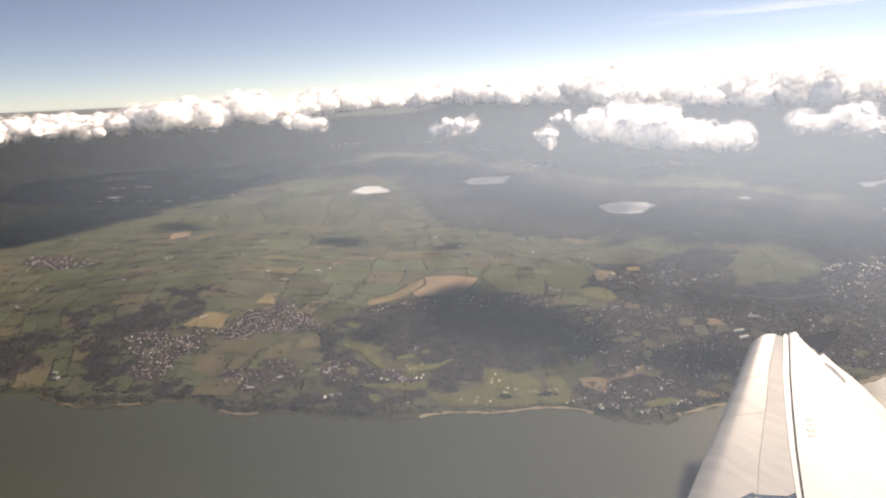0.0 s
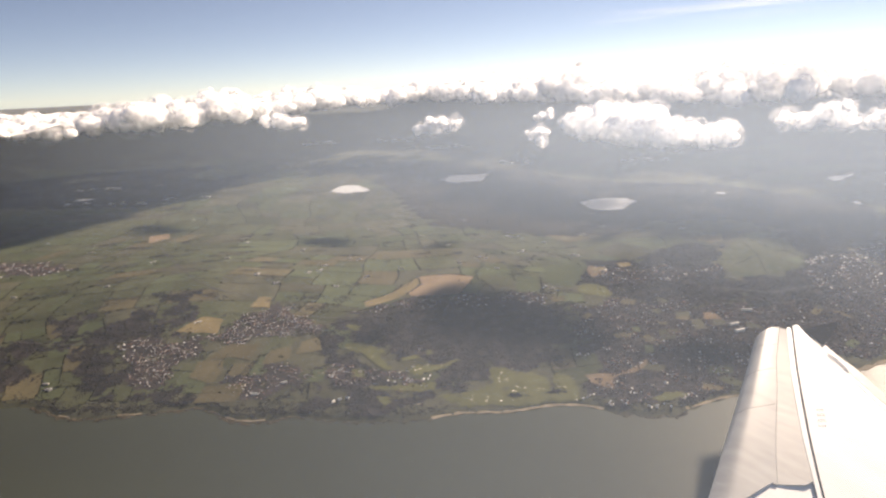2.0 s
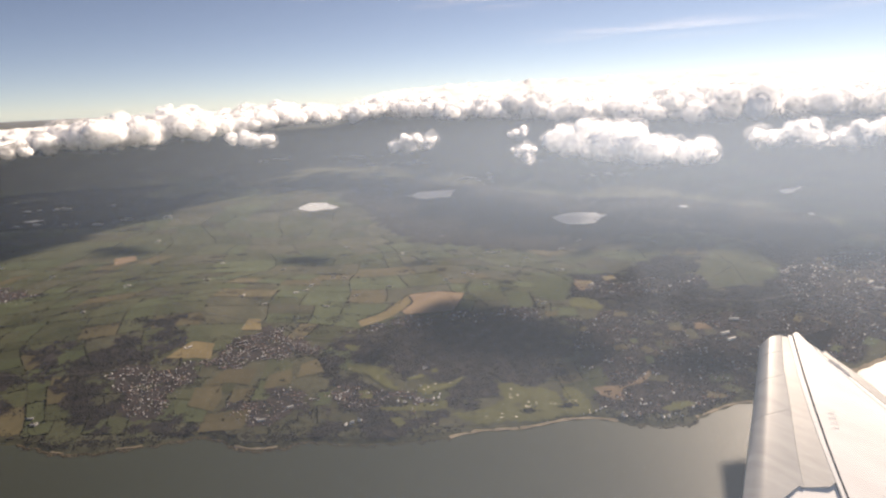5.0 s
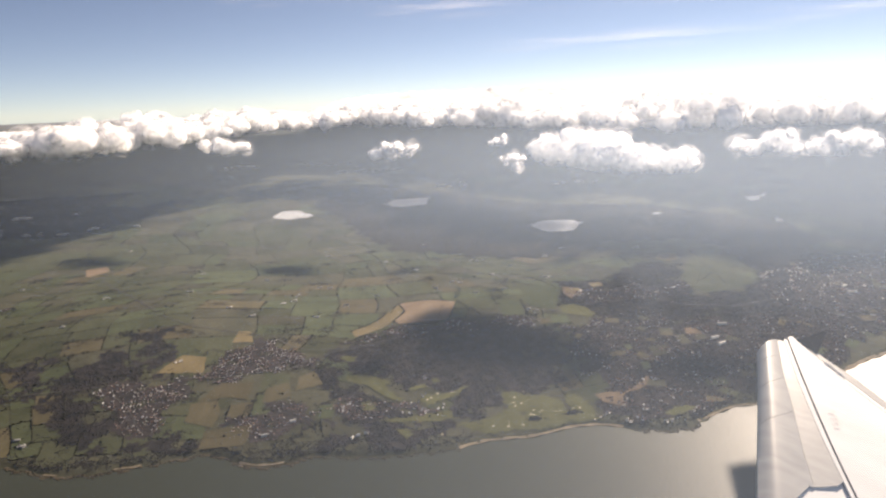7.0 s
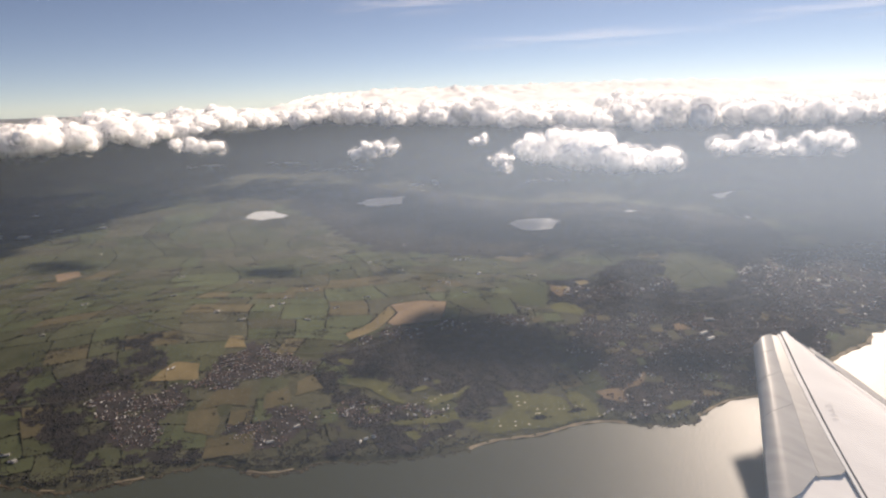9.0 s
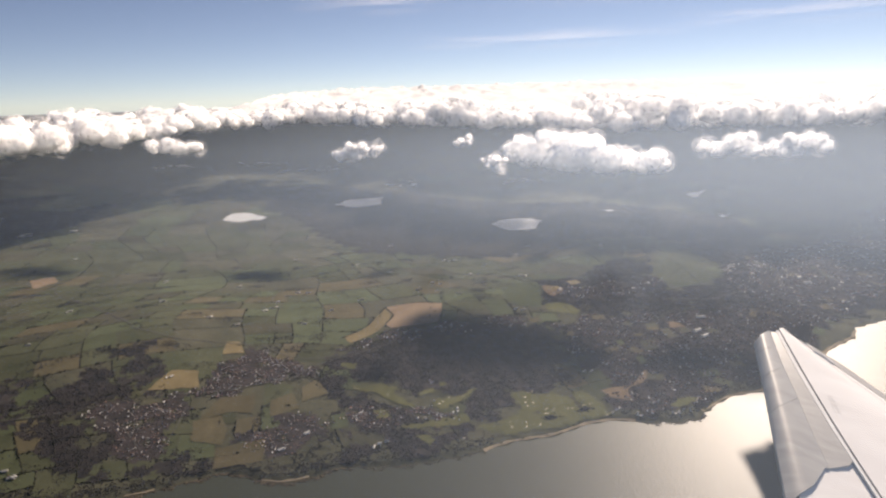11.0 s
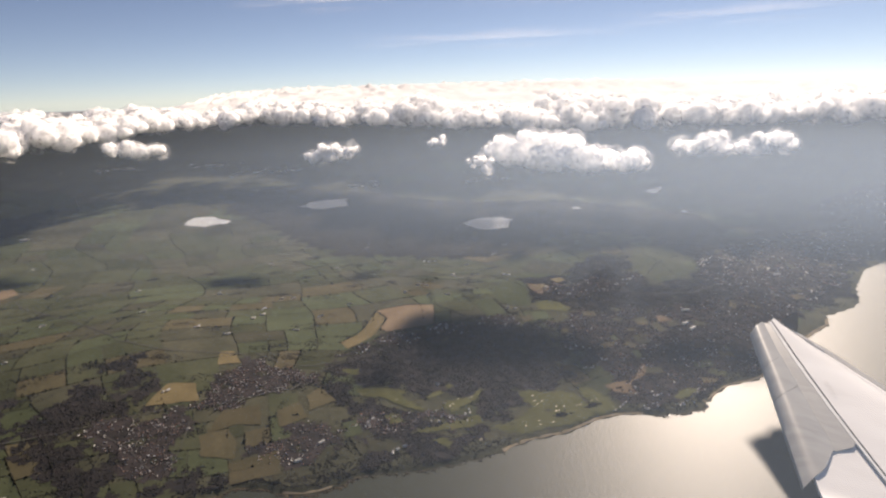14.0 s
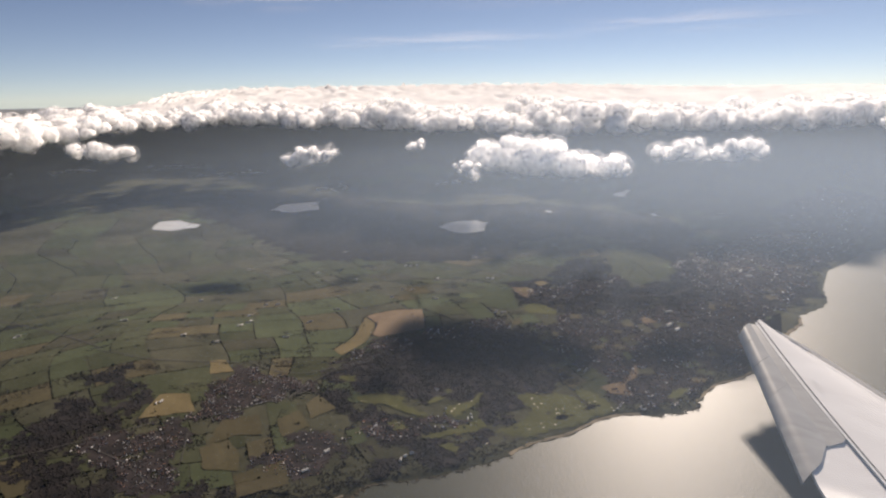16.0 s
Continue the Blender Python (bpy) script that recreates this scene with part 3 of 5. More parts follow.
DARK_PATCHES = [
    [(-21, 300), (4, 350), (42, 312), (62, 262), (86, 240), (112, 228), (124, 202), (134, 176), (120, 150), (98, 134), (91, 148), (86, 167), (64, 170), (48, 158), (32, 163), (15, 175), (1, 186), (-8, 215), (-14, 255), (-24, 280)],
    [(-240, 345), (-200, 380), (-120, 380), (-92, 330), (-96, 278), (-118, 252), (-165, 258), (-210, 280)],
]
# Frayed patches of darker ground across the upland.
for poly in DARK_PATCHES:
    tagged(tatter("moor", poly, DARK_UPLAND, 0.11, 1.6, -0.75), "dark patchy ground on the upland", "moor", kind="structure")
UPLAND_FIELDS = [
    ([(-126, 330), (-124, 373), (-104, 400), (-90, 366), (-93, 342), (-106, 317)], LUSH),
    ([(-193, 335), (-194, 350), (-184, 359), (-176, 342)], DULL),
    ([(-117, 424), (-121, 450), (-105, 449), (-101, 420)], DULL),
    ([(-135, 405), (-139, 431), (-112, 403), (-118, 381)], LUSH),
    ([(-74, 280), (-66, 285), (-56, 275), (-63, 263)], LUSH),
    ([(-39, 286), (-33, 298), (-29, 283), (-34, 277)], OCHRE),
    ([(126, 324), (137, 310), (143, 291), (165, 278), (148, 265), (123, 280)], LUSH),
    ([(23, 334), (42, 335), (71, 312), (57, 292), (28, 304)], DULL),
    ([(125, 224), (148, 224), (149, 213), (124, 213)], DULL),
]
for poly, material in UPLAND_FIELDS:
    tagged(tatter("upland_field", poly, material, 0.16, 1.6, -0.35), "pale rough grass field on the dark upland", "field", kind="structure")
for poly in WOOD_AREAS:
    tagged(tatter("wood_floor", poly, WOODS, 0.07, 0.8, -0.6), "dark leaf-strewn floor of a bare wood", "wood floor", kind="structure")
for name, poly, count, label in VILLAGES:
    tagged(tatter("village_ground", poly, YARD, 0.08, 0.8 if name == "village" else 1.1, -0.42 if name == "village" else -1.0), "dark gardens and yards between houses", "village ground", kind="structure")

blocked = WOOD_AREAS[:2] + [v[1] for v in VILLAGES] + [GOLF] + lake_areas + [s[1] for s in SPECIAL]
rng = np.random.default_rng(5)


def split(a0, b0, a1, b1):
    """Cuts a rectangle of farmland into fields of uneven size."""
    w, h = a1 - a0, b1 - b0
    want = (5.4 + 0.055 * max(0, b0 - 90)) * rng.uniform(0.75, 1.5)
    if max(w, h) < want * 1.25 or w * h < want * want * 0.6:
        return [(a0, b0, a1, b1)]
    cut = rng.uniform(0.35, 0.65)
    if w * rng.uniform(0.7, 1.3) > h:
        return split(a0, b0, a0 + cut * w, b1) + split(a0 + cut * w, b0, a1, b1)
    return split(a0, b0, a1, b0 + cut * h) + split(a0, b0 + cut * h, a1, b1)


def bend(a, b):
    """Field rows to places: turned, and bent so that no boundary is quite straight."""
    a, b = np.asarray(a, float), np.asarray(b, float)
    x = a + 5.5 * np.sin(0.05 * b + 1.0 + 0.035 * a) + 2.0 * np.sin(0.11 * b - 0.07 * a) + 0.35 * np.sin(0.31 * b + 0.05 * a)
    y = b + 4.0 * np.sin(0.055 * a + 0.4 - 0.03 * b) + 1.2 * np.sin(0.13 * a + 0.05 * b) + 0.35 * np.sin(0.27 * a + 2.0) - 0.12 * a
    return x, y


leaves = split(-330, 60, 330, 430)
near_fields, far_v, far_f, hedge = 0, [], [], []
far_by = {}
field_materials = [PASTURE] * 10 + [LUSH] * 5 + [DULL] * 4 + [OCHRE]
upland_materials = [PASTURE] * 6 + [LUSH] * 3 + [DULL] * 3
moor_materials = [PASTURE] * 2 + [LUSH] * 3 + [DULL] * 2 + [LAND] * 6
for a0, b0, a1, b1 in leaves:
    cx, cy = (float(q) for q in bend((a0 + a1) / 2, (b0 + b1) / 2))
    if cy < float(coast(cx)) + 3.5 or any(inside(p, cx, cy) for p in blocked) or (cy > 390 + 20 * math.sin(cx * 0.05)):
        continue
    if abs(cx) > 95 + 0.55 * (cy - 60):
        continue
    s, t = np.meshgrid(np.linspace(a0 + 0.12, a1 - 0.12, 6), np.linspace(b0 + 0.12, b1 - 0.12, 6))
    x, y = bend(s, t)
    y = np.maximum(y, coast(x) + 1.6)
    v = np.stack([x, y, rise(x, y) + 0.05], -1).reshape(-1, 3)
    choice = field_materials if cy < 190 + 15 * math.sin(0.04 * cx) else upland_materials if cy < 245 + 20 * math.sin(0.03 * cx) else moor_materials
    material = choice[rng.integers(len(choice))]
    if cy < 165 and abs(cx) < 105 and near_fields < 290:
        part("field", mesh_of("field", v, grid_faces(6, 6), material, True), ground)
        near_fields += 1
    else:
        far_by.setdefault(material.name, []).append(v)
    for (ax, ay), (bx, by) in (((a0, b0), (a1, b0)), ((a0, b0), (a0, b1))):
        n = max(3, int(math.hypot(bx - ax, by - ay) / (0.22 + 0.003 * max(0, cy - 90))))
        if rng.random() < 0.25:
            continue
        q = np.linspace(0, 1, n) + rng.normal(0, 0.01, n)
        x, y = bend(ax + (bx - ax) * q, ay + (by - ay) * q)
        keep = (rng.random(n) < 0.72) & (y > coast(x) + 1.5)
        hedge.append(np.stack([x, y], -1)[keep])
for key, some in far_by.items():
    v = np.concatenate(some)
    f = np.concatenate([grid_faces(6, 6) + 36 * i for i in range(len(some))])
    tagged(part("far_fields", mesh_of("far_fields", v, f, bpy.data.materials[key], True), ground), kind="stuff")

hedge = np.concatenate(hedge)
size = rng.uniform(0.06, 0.12, len(hedge)) * (1 + 0.0015 * np.maximum(0, hedge[:, 1] - 90)) * np.where(rng.random(len(hedge)) < 0.16, 1.8, 1)
tagged(clumps("hedgerow", np.column_stack([hedge, rise(hedge[:, 0], hedge[:, 1]) + 0.6 * size]), size, HEDGE, rng), "dark bare hedgerows with scattered trees between the fields", "hedge", kind="stuff")

# Woods: crowns crowded in the wood areas, thinner round the villages and along the shore.
spots = []
for i, poly in enumerate(WOOD_AREAS):
    p = np.array(poly)
    area = 0.5 * abs(np.dot(p[:, 0], np.roll(p[:, 1], 1)) - np.dot(p[:, 1], np.roll(p[:, 0], 1)))
    spots.append(scatter(poly, int(area * (30 if i < 2 else 24)), rng, frayed))
for i, (name, poly, count, label) in enumerate(VILLAGES):
    p = np.array(poly)
    area = 0.5 * abs(np.dot(p[:, 0], np.roll(p[:, 1], 1)) - np.dot(p[:, 1], np.roll(p[:, 0], 1)))
    spots.append(scatter(poly, int(min(area, 1900) * ((24, 18, 5)[i - 3] if name == "town" else 4.0)), rng, frayed))
shore_x = np.concatenate([rng.uniform(-80, -2, 1800), rng.uniform(18, 60, 1200)])
spots.append(np.stack([shore_x, coast(shore_x) + 0.8 + np.abs(rng.normal(0, 1.2, len(shore_x)))], -1))
for _ in range(190):
    cx, cy = rng.uniform(-100, 100), rng.uniform(80, 190)
    if cy > float(coast(cx)) + 3 and not any(inside(q, cx, cy) for q in lake_areas + [GOLF] + [s[1] for s in SPECIAL]):
        k = rng.integers(30, 220)
        spots.append(np.array([cx, cy]) + rng.normal(0, 1, (k, 2)) * [rng.uniform(0.5, 2.2), rng.uniform(0.4, 1.2)])
spots = np.concatenate(spots)
spots = spots + rng.normal(0, 0.35, spots.shape)
belts, thin_belts = [], []
for line, wide, count in BELTS:
    p = np.array(line, float)
    s = np.r_[0, np.cumsum(np.hypot(*np.diff(p, axis=0).T))]
    q = rng.uniform(0, s[-1], count)
    q = q[np.sin(1.1 * q + s[-1]) + np.sin(0.37 * q) > -0.9]
    (belts if wide > 0.25 else thin_belts).append(np.stack([np.interp(q, s, p[:, 0]), np.interp(q, s, p[:, 1])], -1) + rng.normal(0, wide, (len(q), 2)))
spots = np.concatenate([spots] + belts)
clear = np.array([noise.fractal(Vector((0.33 * px, 0.33 * py, 3.0)), 1.0, 2.0, 3) < -0.42 for px, py in spots])
for q in [s[1] for s in SPECIAL] + [GOLF] + lake_areas:
    clear |= inside(q, spots[:, 0], spots[:, 1])
spots = np.concatenate([spots[~clear & (spots[:, 1] > coast(spots[:, 0]) + 0.6)]] + thin_belts)
size = rng.uniform(0.05, 0.11, len(spots))
tagged(clumps("woodland", np.column_stack([spots, rise(spots[:, 0], spots[:, 1]) + 0.7 * size]), size, WOODS, rng), "dark leafless winter woodland along the coast", "woodland", kind="stuff")

# ---- clouds ----
def fringe_density(nodes, links):
    where, tex, ramp = nodes.new("ShaderNodeNewGeometry"), nodes.new("ShaderNodeTexNoise"), nodes.new("ShaderNodeMapRange")
    tex.inputs["Scale"].default_value, tex.inputs["Detail"].default_value = 0.5, 6.0
    links.new(where.outputs["Position"], tex.inputs["Vector"])
    ramp.inputs["From Min"].default_value, ramp.inputs["From Max"].default_value = 0.38, 0.66
    ramp.inputs["To Max"].default_value = 0.3
    links.new(tex.outputs["Fac"], ramp.inputs["Value"])
    return ramp.outputs[0]


FRINGE = veil("cloud_fringe", (0.99, 0.99, 0.985), fringe_density, 0.6)


def billow(ob, voxel, lump, swell):
    melt = ob.modifiers.new("melt", "REMESH")
    melt.mode, melt.voxel_size, melt.use_smooth_shade = "VOXEL", voxel, True
    ease = ob.modifiers.new("ease", "SMOOTH")
    ease.factor, ease.iterations = 0.6, 6
    for scale, strength in ((3.4 * lump, (2.6 + 3.0 * swell) * lump), (1.5 * lump, (1.6 + 3.0 * swell) * lump), (0.6 * lump, (0.5 + 2.4 * swell) * lump)):
        tex = bpy.data.textures.new("billows", "CLOUDS")
        tex.noise_scale, tex.noise_depth = scale, 3
        puff = ob.modifiers.new("billow", "DISPLACE")
        puff.texture, puff.strength, puff.mid_level, puff.texture_coords = tex, strength, 0.46 - 0.5 * swell, "GLOBAL"


def cloud(name, balls, voxel, label, lump=1.0, wisps=True):
    """Balls melted into one billowing body with a thin ragged fringe. balls: x, y, z, radius."""
    b = np.array(balls, float)
    v = (PUFF_V[None] * b[:, 3, None, None] * np.array([1.15, 1.15, 0.85]) + b[:, None, :3]).reshape(-1, 3)
    f = (PUFF_F[None] + len(PUFF_V) * np.arange(len(b))[:, None, None]).reshape(-1, 3)
    data = mesh_of(name, v, f, CLOUD if name == "cloud_bank" else WISP if len(b) < 50 else THIN_CLOUD, True)
    ob = new(name, data)
    billow(ob, voxel, lump, 0.0)
    if wisps:
        thin = data.copy()
        thin.materials.clear()
        thin.materials.append(FRINGE)
        billow(part("fringe", thin, ob, "thin ragged vapour round the cloud"), 1.6 * voxel, 1.1 * lump, 0.18)
    return tagged(ob, label, "cloud", kind="structure")


def heap(rng, ends, count, spread, low, high, radius):
    """Balls heaped along a line, flat below and piled up above."""
    (ax, ay), (bx, by) = ends
    out = []
    for _ in range(count):
        q = rng.random()
        r = rng.uniform(*radius)
        lift = abs(rng.normal(0, 0.5))
        out.append((ax + (bx - ax) * q + rng.normal(0, spread), ay + (by - ay) * q + rng.normal(0, spread), low + r * 0.6 + min(lift, 1.0) * (high - low - 1.3 * r), r))
    return out


rng = np.random.default_rng(11)
cloud("cumulus_cloud", heap(rng, ((36, 150), (47, 138)), 60, 2.2, 30.5, 38, (1.4, 3.0)) + heap(rng, ((44, 140), (59, 125)), 60, 1.6, 29.5, 34.5, (1.2, 2.2)), 0.28, "bright white heaped cloud low over the land", 0.95)
cloud("cumulus_cloud", heap(rng, ((21, 138), (23.5, 131)), 9, 0.7, 31, 35, (0.35, 0.9)), 0.16, "small ragged white cloud", 0.62)
cloud("cumulus_cloud", heap(rng, ((-2, 204), (12, 195)), 22, 1.8, 29.5, 34, (0.5, 1.5)), 0.26, "small ragged white cloud over the upland", 1.0)
cloud("cumulus_cloud", heap(rng, ((76, 125), (96, 113)), 30, 1.6, 32.5, 37, (0.6, 1.7)), 0.26, "ragged white cloud over the town", 0.95)
cloud("cumulus_cloud", heap(rng, ((-60, 241), (-44, 231)), 18, 1.8, 31.5, 35.5, (0.8, 2.0)), 0.32, "small grey-white cloud below the cloud bank", 1.05)
cloud("cumulus_cloud", heap(rng, ((34, 195), (40, 192)), 7, 0.8, 32.5, 35, (0.5, 1.1)), 0.22, "tiny white cloud over the upland", 0.75)

FRONT = [(-260, 150), (-190, 186), (-150, 206), (-122, 214), (-100, 215), (-86, 240), (-66, 300), (-40, 365), (20, 360), (58, 300), (80, 226), (110, 190), (152, 166), (200, 150), (280, 118), (420, 60)]
front = np.array(FRONT, float)
along = np.r_[0, np.cumsum(np.hypot(*np.diff(front, axis=0).T))]
balls = []
for _ in range(1900):
    s = rng.uniform(0, along[-1])
    x, y = np.interp(s, along, front[:, 0]), np.interp(s, along, front[:, 1])
    far = math.hypot(x, y)
    thick = 0.55 + 0.45 * math.sin(0.045 * s + 0.6) * math.sin(0.11 * s)
    back = abs(rng.normal(0, 30))
    r = rng.uniform(1.4, 4.2) * (0.7 + 0.5 * thick) * (0.45 + 0.55 * float(smooth(110, 190, s)))
    x, y = x + x / far * back + rng.normal(0, 6), y + y / far * back + rng.normal(0, 6)
    lift = 2.5 * float(smooth(-0.55, -0.2, math.atan2(x, y)))
    balls.append((x, y, 33.6 + lift + rng.uniform(0, 6.0) * thick + 0.05 * min(back, 60), r))
cloud("cloud_bank", balls, 0.8, "long bright white cloud bank along the horizon", 1.5)

def uneven(nodes, links):
    where, tex, ramp = nodes.new("ShaderNodeNewGeometry"), nodes.new("ShaderNodeTexNoise"), nodes.new("ShaderNodeMapRange")
    tex.inputs["Scale"].default_value, tex.inputs["Detail"].default_value = 0.035, 5.0
    links.new(where.outputs["Position"], tex.inputs["Vector"])
    ramp.inputs["From Min"].default_value, ramp.inputs["From Max"].default_value = 0.3, 0.7
    ramp.inputs["To Min"].default_value, ramp.inputs["To Max"].default_value = 0.8, 1.0
    links.new(tex.outputs["Fac"], ramp.inputs["Value"])
    return ramp.outputs[0]


DECK = veil("cloud_deck_vapour", (1.0, 1.0, 1.0), uneven, 0.15)
turn = np.radians(np.arange(-58, 100, 0.4))
tt, qq = np.meshgrid(turn, np.linspace(0, 1, 170))
edge = np.interp(tt, np.arctan2(front[:, 0], front[:, 1]), np.hypot(front[:, 0], front[:, 1])) + 15 + 75 * smooth(-0.2, 0.0, tt) * (1 - smooth(0.6, 0.8, tt)) + 24 * wander(9 * tt, 0.4) + 14 * wander(31 * tt, 2.0)
# The deck's left end, unseen behind the bank, is added to shade the land.
reach = 1100 + 3700 * smooth(-0.06, 0.2, tt) ** 2 * (1 - smooth(0.75, 1.15, tt)) - 300 * smooth(0.7, 1.1, tt)
rr = edge * (reach / edge) ** qq
x, y = rr * np.sin(tt), rr * np.cos(tt)
bump = np.array([noise.fractal(Vector((px / 26, py / 26, 0)), 1.0, 2.0, 6) for px, py in zip(x.ravel(), y.ravel())]).reshape(x.shape)
z = 36.6 + 7.9 * smooth(240, 800, rr) * smooth(-0.1, 0.1, tt) - 11 * smooth(280, 1100, rr) * smooth(0.06, -0.12, tt) + bump * (2.0 + 0.0022 * rr) - 2.5 * smooth(-0.50, -0.62, tt) + (24 * smooth(-0.2, 0.22, tt) * (1 - 0.7 * smooth(0.5, 0.95, tt))) * smooth(550, 1500, rr) * (0.8 + 0.35 * bump)
deck = new("cloud_deck", mesh_of("cloud_deck", np.stack([x, y, z], -1), grid_faces(170, len(turn)), DECK, True))
tagged(deck, "endless white cloud deck reaching to the horizon", "cloud", kind="structure")


# Thin veils: sheets standing in for haze, denser inland and sunward, and high ice cloud.
def haze_sheet_density(height, share):
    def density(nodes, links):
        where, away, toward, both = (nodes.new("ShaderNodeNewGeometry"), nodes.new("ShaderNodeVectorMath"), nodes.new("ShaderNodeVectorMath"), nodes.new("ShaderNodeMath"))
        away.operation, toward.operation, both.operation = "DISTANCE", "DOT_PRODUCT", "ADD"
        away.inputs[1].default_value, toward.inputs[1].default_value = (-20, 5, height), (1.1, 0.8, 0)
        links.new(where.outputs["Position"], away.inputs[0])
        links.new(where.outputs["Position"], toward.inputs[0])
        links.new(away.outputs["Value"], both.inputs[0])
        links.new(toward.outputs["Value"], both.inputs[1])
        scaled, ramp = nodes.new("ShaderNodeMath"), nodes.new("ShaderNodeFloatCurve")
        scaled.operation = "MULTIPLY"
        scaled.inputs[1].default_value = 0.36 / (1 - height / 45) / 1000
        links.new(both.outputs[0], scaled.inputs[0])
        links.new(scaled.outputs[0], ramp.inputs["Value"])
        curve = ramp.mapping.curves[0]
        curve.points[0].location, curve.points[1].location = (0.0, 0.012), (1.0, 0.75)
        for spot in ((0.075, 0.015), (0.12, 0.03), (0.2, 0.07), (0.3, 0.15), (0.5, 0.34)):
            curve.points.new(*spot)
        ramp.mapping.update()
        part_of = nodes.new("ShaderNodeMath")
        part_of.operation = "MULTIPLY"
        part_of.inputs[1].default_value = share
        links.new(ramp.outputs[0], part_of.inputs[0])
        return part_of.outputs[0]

    return density


side = np.concatenate([-np.geomspace(4900, 165, 12), np.arange(-160, 221, 6), np.geomspace(230, 4900, 12)])
hx, hy = np.meshgrid(side, np.concatenate([[-60, 0, 40], np.arange(66, 240, 6), np.geomspace(246, 4900, 16)]))
# A see-through sheet just over the ground imitates low haze.
HAZE_SHEET = veil("haze_sheet_veil", (0.72, 0.82, 1.0), haze_sheet_density(2.0, 0.1), 0.08)
haze = new("haze_layer", mesh_of("haze_layer", np.stack([hx, hy, rise(hx, hy) + 2.0], -1), grid_faces(hx.shape[0], hx.shape[1]), HAZE_SHEET, True))
tagged(haze, "thin translucent sheet standing in for haze over the land", "haze", kind="structure")


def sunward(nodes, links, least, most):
    """Density that grows towards the sun's bearing, standing in for light scattered forwards."""
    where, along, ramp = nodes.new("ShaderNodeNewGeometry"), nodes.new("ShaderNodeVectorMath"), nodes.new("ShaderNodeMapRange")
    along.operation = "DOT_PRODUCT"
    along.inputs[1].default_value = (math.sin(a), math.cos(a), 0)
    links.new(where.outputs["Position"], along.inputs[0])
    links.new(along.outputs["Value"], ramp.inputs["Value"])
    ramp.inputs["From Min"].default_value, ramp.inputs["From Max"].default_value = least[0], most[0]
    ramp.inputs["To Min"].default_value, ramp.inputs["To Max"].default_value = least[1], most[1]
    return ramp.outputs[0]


def product(nodes, links, one, other):
    both = nodes.new("ShaderNodeMath")
    both.operation = "MULTIPLY"
    links.new(one, both.inputs[0])
    links.new(other, both.inputs[1])
    return both.outputs[0]


def curtain_density(nodes, links):
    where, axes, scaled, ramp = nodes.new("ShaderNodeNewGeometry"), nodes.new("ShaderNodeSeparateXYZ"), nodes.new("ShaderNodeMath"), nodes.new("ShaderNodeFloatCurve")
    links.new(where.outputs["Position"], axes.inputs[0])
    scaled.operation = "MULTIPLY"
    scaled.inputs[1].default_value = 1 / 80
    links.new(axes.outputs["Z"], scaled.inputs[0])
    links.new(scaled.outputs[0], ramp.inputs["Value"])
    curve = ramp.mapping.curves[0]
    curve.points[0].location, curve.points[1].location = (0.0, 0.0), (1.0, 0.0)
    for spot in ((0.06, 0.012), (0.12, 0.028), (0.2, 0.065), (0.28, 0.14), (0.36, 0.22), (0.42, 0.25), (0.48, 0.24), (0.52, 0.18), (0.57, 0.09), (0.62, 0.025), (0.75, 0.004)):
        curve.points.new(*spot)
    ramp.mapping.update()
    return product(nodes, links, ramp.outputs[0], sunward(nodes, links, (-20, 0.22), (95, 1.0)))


# An upright see-through curtain behind the wing imitates sunlit haze over the land.
HAZE_CURTAIN = veil("haze_curtain_veil", (0.58, 0.76, 1.0), curtain_density, 0.65)
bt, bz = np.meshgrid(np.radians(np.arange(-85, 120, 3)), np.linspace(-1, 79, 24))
haze = new("haze_bank", mesh_of("haze_bank", np.stack([-20 + 110 * np.sin(bt), 5 + 110 * np.cos(bt), bz], -1), grid_faces(*bt.shape), HAZE_CURTAIN, True))
tagged(haze, "translucent curtain standing in for sunlit haze over the coast", "haze", kind="structure")
# A second, nearer curtain round the camera's path imitates light scattered in the air.
AIR_CURTAIN = veil("air_curtain_veil", (0.58, 0.76, 1.0), lambda nodes, links: sunward(nodes, links, (-15, 0.012), (30, 0.075)), 0.65)
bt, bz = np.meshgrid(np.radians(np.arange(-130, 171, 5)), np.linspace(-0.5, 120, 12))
haze = new("haze_bank", mesh_of("haze_bank", np.stack([-24 + 44 * np.sin(bt), 6 + 44 * np.cos(bt), bz], -1), grid_faces(*bt.shape), AIR_CURTAIN, True))
tagged(haze, "faint translucent curtain standing in for sunlit air over the sea", "haze", kind="structure")


